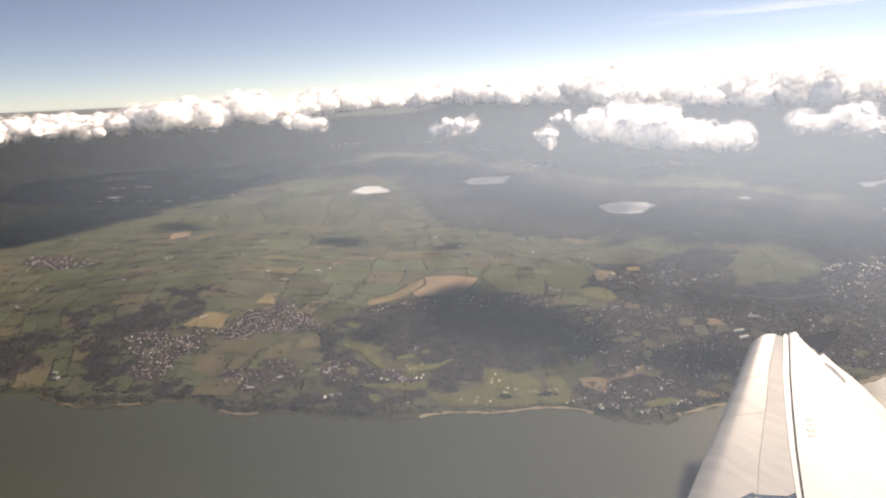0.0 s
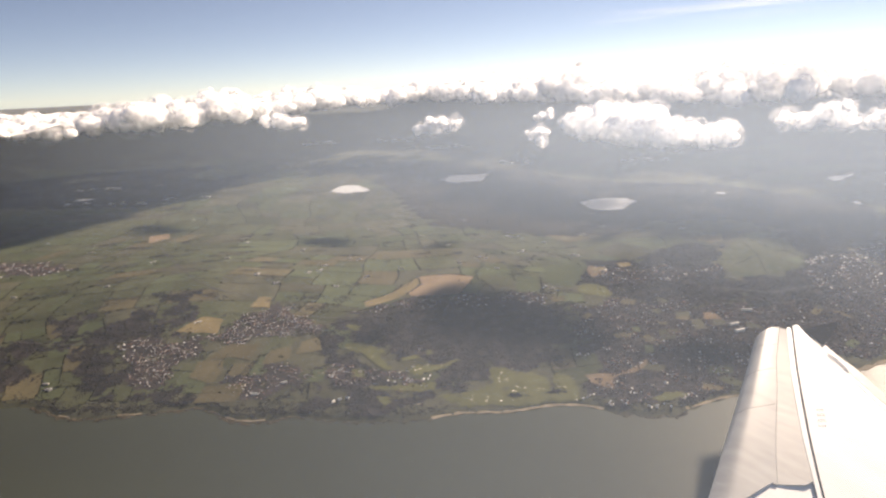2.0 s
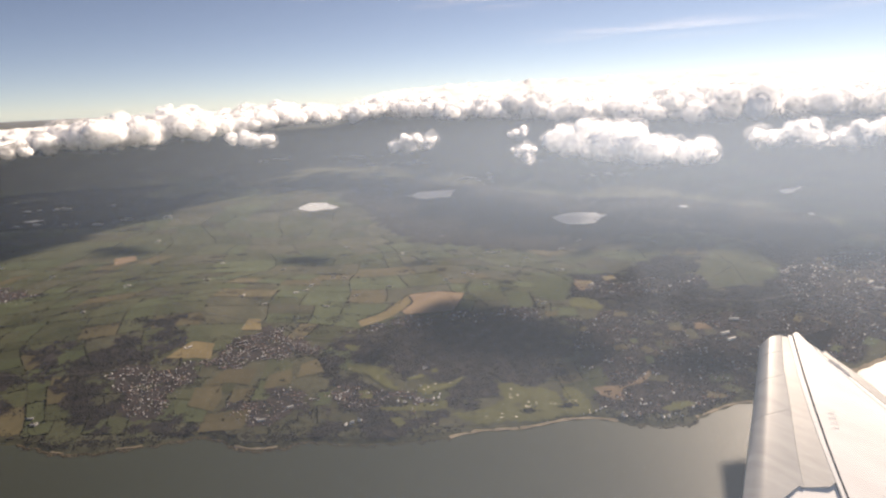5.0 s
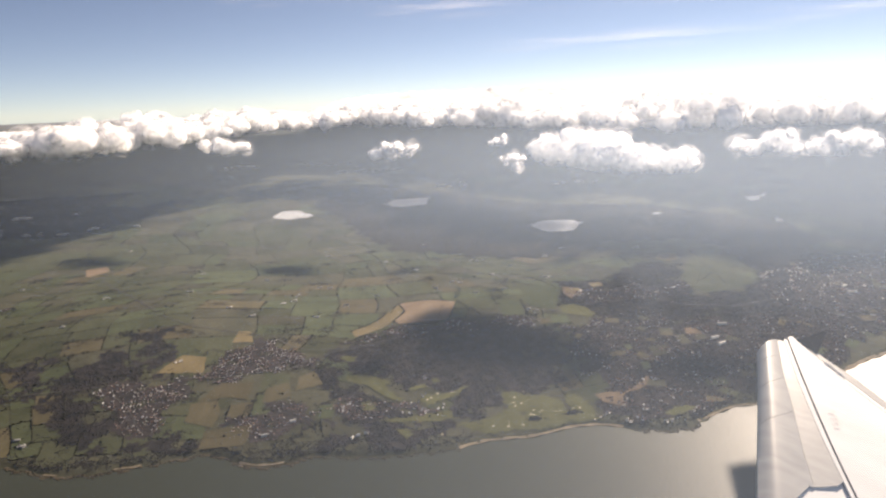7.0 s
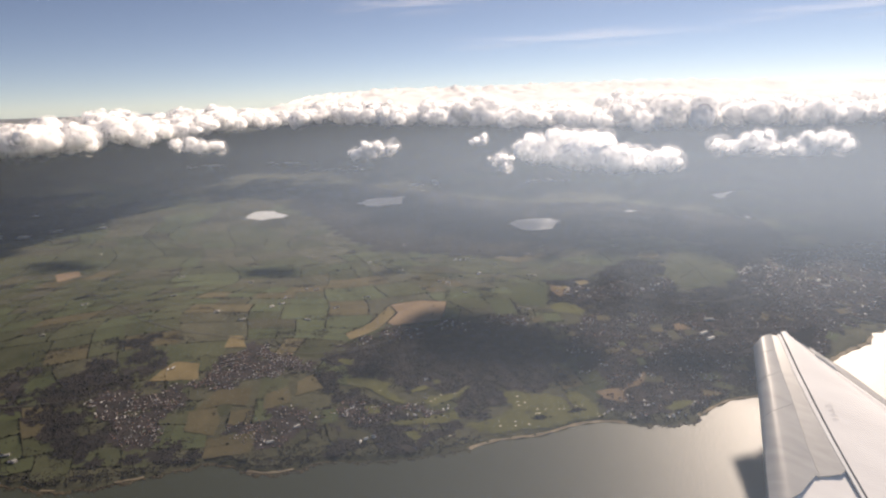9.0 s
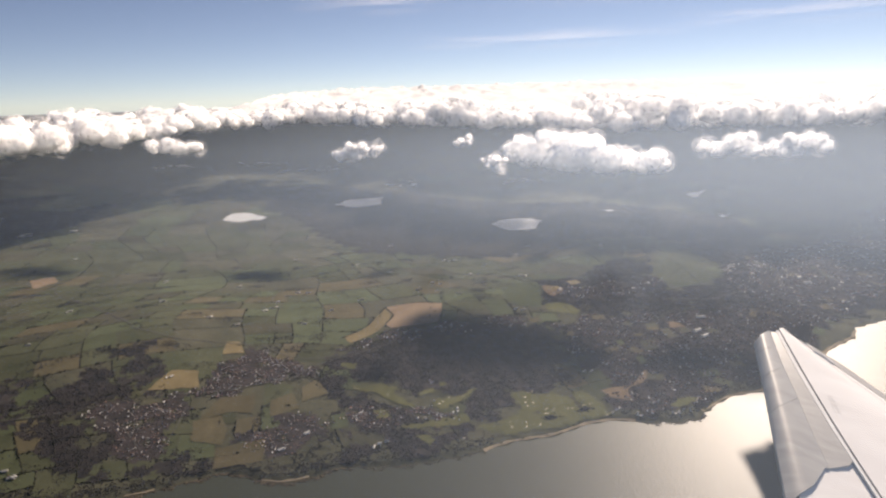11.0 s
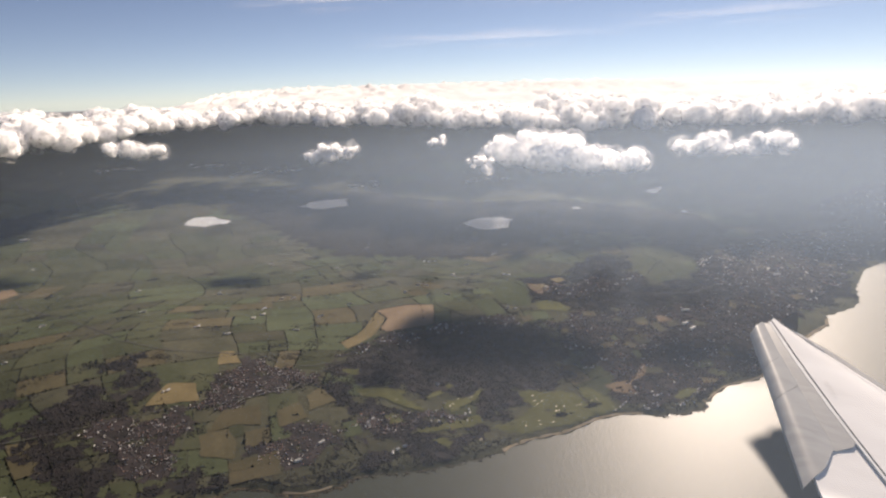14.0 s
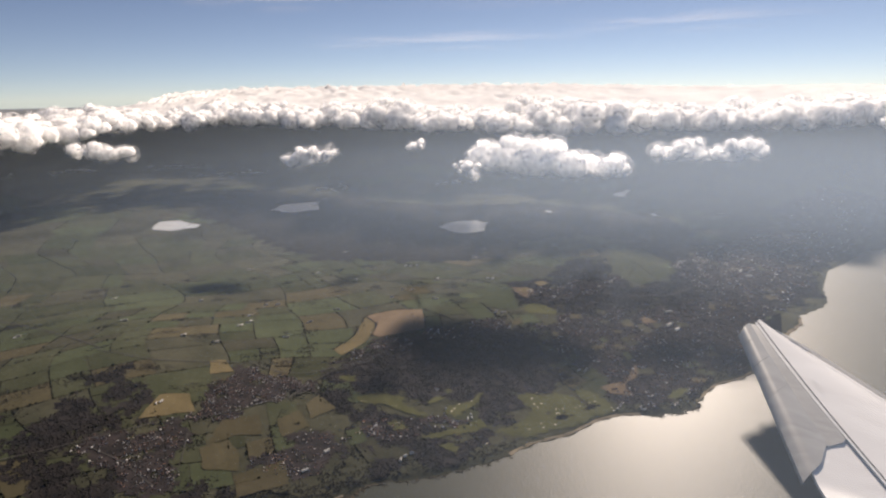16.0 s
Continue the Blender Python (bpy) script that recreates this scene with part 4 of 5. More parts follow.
def cirrus_density(nodes, links):
    where, squeeze, tex, ramp = nodes.new("ShaderNodeTexCoord"), nodes.new("ShaderNodeMapping"), nodes.new("ShaderNodeTexNoise"), nodes.new("ShaderNodeMapRange")
    squeeze.inputs["Scale"].default_value = (1.6, 3.2, 1.0)
    tex.inputs["Scale"].default_value, tex.inputs["Detail"].default_value = 1.0, 6.0
    links.new(where.outputs["Object"], squeeze.inputs["Vector"])
    links.new(squeeze.outputs[0], tex.inputs["Vector"])
    ramp.inputs["From Min"].default_value, ramp.inputs["From Max"].default_value = 0.45, 0.75
    ramp.inputs["To Max"].default_value = 0.26
    links.new(tex.outputs["Fac"], ramp.inputs["Value"])
    edge, apart = nodes.new("ShaderNodeVectorMath"), nodes.new("ShaderNodeMapRange")
    edge.operation = "DISTANCE"
    edge.inputs[1].default_value = (0, 0, 0)
    links.new(where.outputs["Object"], edge.inputs[0])
    apart.inputs["From Min"].default_value, apart.inputs["From Max"].default_value = 0.2, 0.5
    apart.inputs["To Min"].default_value, apart.inputs["To Max"].default_value = 1.0, 0.0
    links.new(edge.outputs["Value"], apart.inputs["Value"])
    both = nodes.new("ShaderNodeMath")
    both.operation = "MULTIPLY"
    links.new(ramp.outputs[0], both.inputs[0])
    links.new(apart.outputs[0], both.inputs[1])
    return both.outputs[0]


CIRRUS = veil("ice_cloud", (0.97, 0.97, 0.98), cirrus_density)
for bearing, reach, height, wide, deep in ((27, 3600, 330, 1700, 1800), (12, 3300, 500, 900, 900), (48, 3700, 400, 1500, 1600), (-4, 3700, 620, 500, 600), (28, 2400, 560, 3600, 3600)):
    b = radians(bearing)
    s, t = np.meshgrid(np.linspace(-0.5, 0.5, 9), np.linspace(-0.5, 0.5, 9))
    flat = mesh_of("cirrus_cloud", np.stack([s, t, 0 * s], -1), grid_faces(9, 9), CIRRUS, True)
    ob = new("cirrus_cloud", flat)
    ob.matrix_world = pose(reach * math.sin(b), reach * math.cos(b), height, 0, 0, -bearing) @ Matrix.Diagonal((wide, deep, 1, 1))
    tagged(ob, "thin wispy white ice cloud high in the sky", "cloud", kind="structure")


# ---- roads, shore, golf course ----
def ribbon(name, points, width, material, lift, label, category, ragged=0.0):
    p = np.array(points, float)
    along = np.r_[0, np.cumsum(np.hypot(*np.diff(p, axis=0).T))]
    s = np.linspace(0, along[-1], max(6, int(along[-1] / 0.8)))
    c = np.stack([np.interp(s, along, p[:, 0]), np.interp(s, along, p[:, 1])], -1)
    for _ in range(4):
        c[1:-1] = 0.25 * c[:-2] + 0.5 * c[1:-1] + 0.25 * c[2:]
    d = np.gradient(c, axis=0)
    d = np.stack([-d[:, 1], d[:, 0]], -1) / np.hypot(*d.T)[:, None]
    w = width * (1 + ragged * wander(s, 1.0))[:, None]
    edge = np.concatenate([c - d * w / 2, c, c + d * w / 2])
    n = len(s)
    z = rise(edge[:, 0], edge[:, 1]) + lift
    data = mesh_of(name, np.column_stack([edge, z]), grid_faces(3, n), material, True)
    data.flip_normals() if data.polygons[0].normal.z < 0 else None
    return tagged(new(name, data), label, category, kind="structure")


ribbon("road", [(-81, 181.6), (-79, 174.3), (-62.5, 141.5), (-55.4, 131)], 0.22, TARMAC, 0.14, "pale straight main road between fields", "road")
ribbon("road", [(-92.6, 166.2), (-85.9, 173.6), (-81, 181.6)], 0.25, TARMAC, 0.15, "grey country road joining the main road", "road")
ribbon("road", [(-95, 113), (-83.7, 109.8), (-71.2, 105.7), (-60.8, 104.6), (-48.2, 105.2), (-40.6, 104.2), (-32.8, 104.3), (-25.8, 105)], 0.16, TARMAC, 0.15, "grey country road along the coast", "road")
ribbon("railway", [(-32.3, 118.7), (-28.6, 113.2), (-24.5, 110.7), (-14.8, 110.6), (-8, 112.3)], 0.22, TARMAC, 0.16, "grey railway line curving behind the woods", "railway")
ribbon("road", [(-29, 104), (-25, 107), (-20, 109.6), (-12, 110.4)], 0.22, TARMAC, 0.16, "grey lane beside the railway", "road")
ribbon("road", [(-56, 130.5), (-48, 124), (-40, 121), (-34, 118.8)], 0.2, TARMAC, 0.15, "grey country road between fields", "road")
ribbon("road", [(21, 137.5), (22, 146), (18, 152), (14, 158)], 0.2, TARMAC, 0.15, "narrow farm lane", "road")
ribbon("track", [(29.6, 87.3), (27.4, 84.7), (25.1, 83.6), (23.5, 83.6), (22.4, 82.6), (21.8, 81.3), (21.8, 79.6)], 0.22, PLOUGHED, 0.17, "bare earth track at the town's edge", "track")
for line in ([(84, 112), (92, 118), (104, 122), (118, 124)], [(88, 106), (96, 113), (101, 124), (108, 132)], [(98, 104), (104, 114), (116, 118), (132, 124)], [(110, 122), (118, 130), (134, 134)], [(52, 112), (62, 108), (74, 110), (84, 106)]):
    ribbon("road", line, 0.3, TARMAC, 0.15, "pale curved street of the harbour town", "road")
ribbon("road", [(19, 89), (27, 93), (38, 95), (50, 98), (66, 95)], 0.2, TARMAC, 0.15, "grey town street", "road")
ribbon("road", [(-57, 103), (-53, 98), (-50, 92)], 0.14, TARMAC, 0.15, "grey estate street", "road")
ribbon("road", [(-44.5, 101), (-46, 95), (-48, 90)], 0.14, TARMAC, 0.155, "grey estate street", "road")

for x0, x1, width in ((-5, 19, 0.42), (30, 47, 0.35), (58, 80, 0.6), (-34.5, -28.5, 0.28), (-51, -47.5, 0.22), (-60, -58, 0.2)):
    xs = np.linspace(x0, x1, 40)
    ribbon("beach", np.stack([xs, coast(xs) + 0.25], -1), width, SAND, 0.06, "pale sand beach at the water's edge", "beach", 0.6)
rng = np.random.default_rng(21)
xs = np.concatenate([rng.uniform(-66, -24, 1500), rng.uniform(-24, -5, 250), rng.uniform(20, 30, 200)])
ys = coast(xs) + rng.normal(-0.05, 0.22, len(xs))
size = rng.uniform(0.05, 0.17, len(xs))
tagged(clumps("shore_rocks", np.column_stack([xs, ys, 0.02 + 0.0 * xs]), size, ROCK, rng, 0.5), "tan and brown rocks along the shore", "rocks", kind="stuff")

golf = tatter("golf_course", GOLF, FAIRWAY, 0.09, 0.35, -0.8, 0.2)
tagged(golf, "bright green golf course with pale bunkers above the beach", "golf course", kind="structure")
BUNKERS = [(1.2, 80.8), (0.9, 79.6), (3, 78.9), (5.1, 78.7), (3.4, 80), (7.3, 81.2), (7.7, 81), (9.1, 81.8), (8, 82.3), (6.9, 84.6), (5.8, 85.1), (5.7, 84.1), (6.4, 86.6), (8.3, 87.8), (11.8, 81.1), (11.1, 81.2), (14, 81.3), (15, 81.2), (16, 78.4), (16.7, 77.7), (15.8, 77.6), (-18.6, 98.4), (-18.1, 98.2), (-14, 94.7), (-7, 89.3), (-6.3, 89.7), (-5, 90.6), (-2.7, 90.5), (-6.7, 79.4)]
for x, y in BUNKERS:
    w = rng.uniform(0.14, 0.3)
    b = patch("bunker", [(x - w, y), (x, y - 0.5 * w), (x + w, y), (x + 0.2 * w, y + 0.6 * w)], BUNKER, 0.14, golf, times=2)
wx = np.concatenate([rng.normal(c, 0.6, 60) for c in (13.3, 7.5)])
wy = np.concatenate([rng.normal(c, 0.3, 60) for c in (80.2, 79.9)])
size = rng.uniform(0.1, 0.2, len(wx))
tagged(clumps("golf_trees", np.column_stack([wx, wy, rise(wx, wy) + 0.1]), size, WOODS, rng), "dark tree clumps between the fairways", "trees", kind="stuff")


# ---- houses ----
def block(w, d, h, z=0.0):
    return [(-w, -d, z), (w, -d, z), (w, d, z), (-w, d, z), (-w, -d, z + h), (w, -d, z + h), (w, d, z + h), (-w, d, z + h)], [(0, 1, 5, 4), (1, 2, 6, 5), (2, 3, 7, 6), (3, 0, 4, 7), (4, 5, 6, 7)]


def gable(w, d, z, h, over=0.02):
    a, b = w + over, d + over
    return [(-a, -b, z), (a, -b, z), (a, b, z), (-a, b, z), (-a, 0, z + h), (a, 0, z + h)], [(0, 1, 5, 4), (2, 3, 4, 5), (1, 2, 5), (3, 0, 4), (0, 3, 2, 1)]


def house(name, w, d, h, roof_h, wall, roof, label, category, group, chimney=True):
    ob = new(name)
    tagged(ob, label, category, group)
    w, d, h, roof_h = (0.46 * c for c in (w, d, h, roof_h)) if name == "house" else (w, d, h, roof_h)
    part("wall", mesh_of("wall", *block(w, d, h), wall), ob)
    top = part("roof", mesh_of("roof", *gable(w, d, h, roof_h), roof), ob)
    if chimney:
        v, f = block(0.025, 0.025, 0.07, h + roof_h * 0.8)
        part("chimney", mesh_of("chimney", [(x + 0.7 * w, y, z) for x, y, z in v], f, BRICK_WALL), top)
    return ob


KINDS = [
    (0.21, 0.14, 0.17, 0.11, WHITE_WALL, SLATE, "white-walled house with a dark slate roof"),
    (0.19, 0.13, 0.15, 0.10, GREY_WALL, TILE, "grey-walled house with a brown tiled roof"),
    (0.23, 0.15, 0.13, 0.09, WHITE_WALL, PALE_GLINT_ROOF, "low white house with a pale roof"),
    (0.18, 0.13, 0.18, 0.11, BRICK_WALL, SLATE, "red-brick house with a slate roof"),
    (0.20, 0.14, 0.16, 0.10, WHITE_WALL, TILE, "white-walled house with a brown tiled roof"),
]
rng = np.random.default_rng(33)


def streets(poly, count, slant, gap):
    """Places along both sides of slightly bent, broken streets in a polygon."""
    p = np.array(poly, float)
    mid, reach = p.mean(0), np.ptp(p, axis=0).max() * 0.75
    a = radians(slant)
    along, across = np.array([math.cos(a), math.sin(a)]), np.array([-math.sin(a), math.cos(a)])
    out = []
    for row in np.arange(-reach, reach, 2.9 * gap):
        for s in np.arange(-reach, reach, gap):
            for side in (-0.75, 0.75):
                q = mid + along * (s + rng.normal(0, 0.1)) + across * (row + side * gap + 1.2 * math.sin(0.22 * s + 0.15 * row) + 0.5 * math.sin(0.6 * s + row) + rng.normal(0, 0.07))
                out.append(q)
    out = np.array(out)
    out = out[frayed(poly, out[:, 0], out[:, 1])]
    thin = np.array([noise.fractal(Vector((0.25 * px, 0.25 * py, 5.0)), 1.0, 2.0, 2) for px, py in out])
    order = np.argsort(-thin + rng.normal(0, 0.7 if count < 400 else 0.35, len(out)))[:count]
    return out[np.sort(order)]


single = 0
tiles = {}
for nth, (name, poly, count, group) in enumerate(VILLAGES):
    slant = rng.uniform(-30, 30)
    protos = None
    for k, (x, y) in enumerate(streets(poly, count, slant, 0.36 if nth < 2 else 0.5)):
        if y < float(coast(x)) + 1.2:
            continue
        row = nth in (4, 5) and rng.random() < 0.3
        kind = int(rng.choice(5, p=[0.23, 0.25, 0.12, 0.2, 0.2] if nth < 3 else [0.12, 0.26, 0.10, 0.36, 0.16] if nth != 4 else [0.12, 0.28, 0.12, 0.32, 0.16]))
        grow = rng.uniform(0.85, 1.25) * (0.48 if nth < 3 else 0.72)
        m = pose(x, y, float(rise(x, y)) + 0.1, 0, 0, slant + 90 * int(rng.integers(2)) + rng.normal(0, 10))
        if single < 290 and (nth in (2, 9) or (nth < 2 and k % 8 == 0)):
            single += 1
            protos = protos or {}
            if kind not in protos:
                protos[kind] = house("house", *KINDS[kind][:6], KINDS[kind][6], "house", group)
                protos[kind].matrix_world = m
            else:
                copy_thing(protos[kind], m)
        else:
            w, d, h, r, wall, roof, _ = KINDS[kind]
            w = 2.4 * w if row else w
            for (v, f), mat in ((block(w, d, h), wall), (gable(w, d, h, r), roof)):
                some = tiles.setdefault((nth, mat.name), ([], []))
                base = len(some[0])
                some[0].extend([(m @ Vector([c * grow for c in q]))[:] for q in v])
                some[1].extend([[i + base for i in g] for g in f])
for (nth, key), (v, f) in tiles.items():
    tagged(new("distant_houses", mesh_of("distant_houses", v, f, bpy.data.materials[key])), "crowded small houses of a distant town", "houses", kind="stuff")

# Rows of low pale houses added to imitate sun glints in the middle of the harbour town and along the far shore road.
GLINT_ROWS = [
    [(102.2, 130.9), (89.3, 120.9), (86.9, 116.3)], [(101.2, 125.2), (92.0, 115.8), (84.1, 110.2)], [(76.1, 120.0), (83.1, 124.1), (88.7, 124.3)],
    [(93.1, 113.7), (91.0, 109.4), (90.9, 108.2)], [(86.9, 121.5), (79.0, 113.5)], [(147.5, 121.3), (131, 112.5)], [(178.2, 136.4), (151.9, 119.1), (143, 114.5)],
    [(226.1, 167.7), (187.2, 143.6)], [(223.3, 175.2), (220.6, 165.9), (197, 143)],
]
terrace_rng = np.random.default_rng(47)
for line in GLINT_ROWS:
    p = np.array(line, float)
    s = np.r_[0, np.cumsum(np.hypot(*np.diff(p, axis=0).T))]
    walls, roofs = ([], []), ([], [])
    for q in np.arange(0, s[-1], 0.5 if p[0, 0] < 120 else 0.9):
        if terrace_rng.random() < 0.4:
            continue
        x, y = np.interp(q, s, p[:, 0]) + terrace_rng.normal(0, 0.6), np.interp(q, s, p[:, 1]) + terrace_rng.normal(0, 0.6)
        if y < float(coast(x)) + 1.0:
            continue
        way = np.degrees(np.arctan2(*(p[-1] - p[0])[::-1])) + terrace_rng.normal(0, 9)
        m = pose(x, y, float(rise(x, y)) + 0.1, 0, 0, way)
        w, d, h = terrace_rng.uniform(0.12, 0.3), terrace_rng.uniform(0.08, 0.13), terrace_rng.uniform(0.08, 0.12)
        for (v, f), some in ((block(w, d, h), walls), (gable(w, d, h, 0.05), roofs)):
            base = len(some[0])
            some[0].extend([(m @ Vector(c))[:] for c in v])
            some[1].extend([[i + base for i in g] for g in f])
    for (v, f), mat in ((walls, GREY_WALL), (roofs, SHEET)):
        tagged(new("terraced_houses", mesh_of("terraced_houses", v, f, mat)), "rows of pale roofs added as sun glints in the harbour town", "houses", kind="stuff")

FARMS = [(-73, 129.4), (-84, 216), (-121, 192), (-20.6, 148.4), (-17.5, 133), (-31, 136.5), (-37, 128.5), (2.6, 160.6), (20.9, 165), (20.9, 148.7), (20.2, 119.3), (32.6, 140.7), (34.9, 126.6), (54.6, 121), (9, 144), (-48, 110), (-66, 92)]
for cx, cy, wide, count in ((-74, 500, 16, 16), (-20, 485, 9, 9), (53, 325, 7, 8), (112, 300, 6, 5), (-130, 262, 14, 9), (-150, 300, 10, 7), (18, 420, 14, 10)):
    v, f = [], []
    for _ in range(count):
        m = pose(cx + rng.normal(0, wide), cy + rng.normal(0, 5), float(rise(cx, cy)) + 0.2, 0, 0, rng.normal(0, 12))
        b, g = block(rng.uniform(0.6, 1.8), rng.uniform(0.4, 0.9), rng.uniform(0.4, 0.8))
        f += [[i + len(v) for i in face] for face in g]
        v += [(m @ Vector(c))[:] for c in b]
    tagged(new("distant_sheds", mesh_of("distant_sheds", v, f, SHEET)), "pale sheds of a far-off town", "sheds", kind="stuff")
farm_house = barn = None
FARMS += [(22.7, 164.9), (19.7, 165.9), (20.5, 148.4), (31.9, 141.6), (21.3, 118.4), (10.6, 142.4), (-29, 137.9), (-23, 149.4), (35.2, 127.4), (33.6, 125), (-67.4, 93.9), (-65.9, 92.2), (-92, 122), (-96, 134), (-28, 142), (-24, 127.5), (-42, 133), (-52, 145), (-10, 138), (4, 139), (12, 133), (-70, 146), (-36, 158), (-4, 172), (40, 162), (28, 156), (66, 158), (-100, 176), (-54, 172), (-20, 186), (10, 190), (48, 170)]
for x, y in FARMS:
    m = pose(x, y, float(rise(x, y)) + 0.1, 0, 0, rng.uniform(0, 180))
    n = pose(x + rng.uniform(0.5, 0.8), y + rng.uniform(-0.5, 0.5), float(rise(x, y)) + 0.1, 0, 0, rng.uniform(0, 180))
    if farm_house is None:
        farm_house = house("farmhouse", 0.2, 0.12, 0.16, 0.1, WHITE_WALL, SLATE, "white farmhouse with a slate roof beside a barn", "house", "farmhouses")
        barn = house("barn", 0.36, 0.17, 0.16, 0.1, GREY_WALL, SHEET, "long grey barn with a pale sheet roof", "barn", "barns", False)
        farm_house.matrix_world, barn.matrix_world = m, n
    else:
        copy_thing(farm_house, m), copy_thing(barn, n)
shed = house("warehouse", 0.9, 0.24, 0.35, 0.12, WHITE_WALL, SHEET, "long white warehouse with a pale flat-pitched roof", "warehouse", "warehouses", False)
shed.matrix_world = pose(48.9, 96.9, float(rise(48.9, 96.9)) + 0.1, 0, 0, 12)
copy_thing(shed, pose(48.7, 94.6, float(rise(48.7, 94.6)) + 0.1, 0, 0, 16))
copy_thing(shed, pose(53.7, 101.6, float(rise(53.7, 101.6)) + 0.1, 0, 0, -12))
for x, y, turned in ((220.4, 160.1, 20), (198.4, 146.4, 100), (188.9, 143.6, 80), (177.3, 135.3, 30), (172.3, 131.1, 10), (93.2, 113.4, 20), (92.2, 110.1, -20), (217.8, 166.9, 50), (205, 152, 70), (184, 138, 110), (150, 130, 30), (128, 124, 80)):
    copy_thing(shed, pose(x, y, float(rise(x, y)) + 0.1, 0, 0, turned))
hotel = house("hotel", 0.28, 0.12, 0.26, 0.1, WHITE_WALL, PALE_GLINT_ROOF, "large white hotel among dark trees near the shore", "hotel", "hotels", False)
hotel.matrix_world = pose(-18.3, 82.2, float(rise(-18.3, 82.2)) + 0.1, 0, 0, 10)
copy_thing(hotel, pose(-19.2, 81.7, float(rise(-19.2, 81.7)) + 0.1, 0, 0, 60))
copy_thing(hotel, pose(-17.2, 82.4, float(rise(-17.2, 82.4)) + 0.1, 0, 0, -15))
school = house("school", 0.45, 0.18, 0.22, 0.1, WHITE_WALL, SHEET, "long pale school building at the hamlet", "school", "schools", False)
school.matrix_world = pose(-27.6, 88.4, float(rise(-27.6, 88.4)) + 0.1, 0, 0, 25)
copy_thing(school, pose(-31.5, 85.6, float(rise(-31.5, 85.6)) + 0.1, 0, 0, 10))


villa = None
for cx, cy in ((20.4, 90.2), (25.2, 91.6), (30.2, 86.2), (28.5, 86.4), (24.9, 77.9), (20.4, 75.9), (26.2, 74.4), (27, 74.0), (22.3, 75.9), (17.6, 78.1), (39.3, 82.6), (43.7, 85), (-20, 90.6), (-20.5, 89.3), (-6.3, 96), (-10.2, 86.3), (-8, 86.5), (-5.3, 86.6), (30.8, 76.3)):
    for _ in range(4):
        x, y = cx + rng.normal(0, 0.55), cy + rng.normal(0, 0.35)
        y = max(y, float(coast(x)) + 0.9)
        m = pose(x, y, float(rise(x, y)) + 0.1, 0, 0, rng.uniform(0, 180))
        if villa is None:
            villa = house("villa", 0.15, 0.09, 0.14, 0.08, WHITE_WALL, PALE_GLINT_ROOF, "white detached villa with a pale roof among trees", "house", "villas by the shore")
            villa.matrix_world = m
        else:
            copy_thing(villa, m)


# ---- aircraft wing ----
WING_AT = Vector((39.13, 73.59, 10.73))
WING_U, WING_V, WING_N = Vector((0.8053, -0.5251, -0.2752)), Vector((-0.5877, -0.7681, -0.2542)), Vector((0.0779, -0.3664, 0.9272))
FLAT_V = Vector((WING_V.x, WING_V.y, -0.02)).normalized()


def on_wing(u, v, h=0.0):
    """u across the chord, v from the tip inwards, h over the skin; inboard the wing levels out."""
    p = WING_AT + WING_U * u + WING_V * min(v, 31.0) + WING_N * h
    return p + FLAT_V * max(0.0, v - 31.0)


def curve_of(*pairs):
    vs, us = zip(*pairs)
    return lambda v: float(np.interp(v, vs, us))


LEAD = curve_of((-1, 0.05), (0, 0.0), (12.4, 0.1), (18.2, 0.05), (28.2, 0.0), (60, -0.6))
SLAT_BACK = curve_of((-2.4, 2.32), (4.4, 2.87), (9.5, 3.66), (15.1, 4.35), (18.5, 4.77), (22.1, 5.39), (26.5, 6.25), (30.3, 6.93), (60, 12.5))
BRIGHT = curve_of((-3.0, 3.1), (4.75, 4.46), (10.1, 5.71), (15.6, 7.11), (20.25, 8.49), (23.6, 9.53), (28.4, 10.96), (60, 20.4))
SEAL = curve_of((-3.3, 3.64), (4.4, 5.19), (10.2, 6.51), (15.3, 7.76), (19.8, 9.0), (23.4, 10.06), (28.1, 11.46), (60, 20.8))
TRAIL = curve_of((-4.1, 5.21), (-2.5, 6.9), (-0.7, 8.66), (1.7, 11.7), (3.75, 14.23), (5.1, 15.92), (11.1, 22.99), (17.5, 29.86), (60, 72))
TAIL = curve_of((-4.25, 5.44), (-3.9, 7.11), (-2.2, 8.75), (-0.4, 12.02), (1.7, 14.45), (3.2, 16.14), (9.1, 23.36), (15.5, 30.42), (60, 75))
TIP = curve_of((0.0, 0.26), (0.53, -0.79), (1.31, -1.85), (2.32, -2.77), (4.67, -4.12), (5.59, -4.2), (6.9, -2.5), (9, -0.5), (60, -0.5))
SLAT_END = curve_of((0.0, 30.4), (1.07, 29.0), (2.94, 27.0), (4.12, 25.2), (5.5, 23.4), (60, 23.0))
EDGE_END = curve_of((0.0, 23.6), (5.5, 23.2), (6.81, 22.4), (8.0, 21.8), (8.64, 20.9), (60, 20.9))


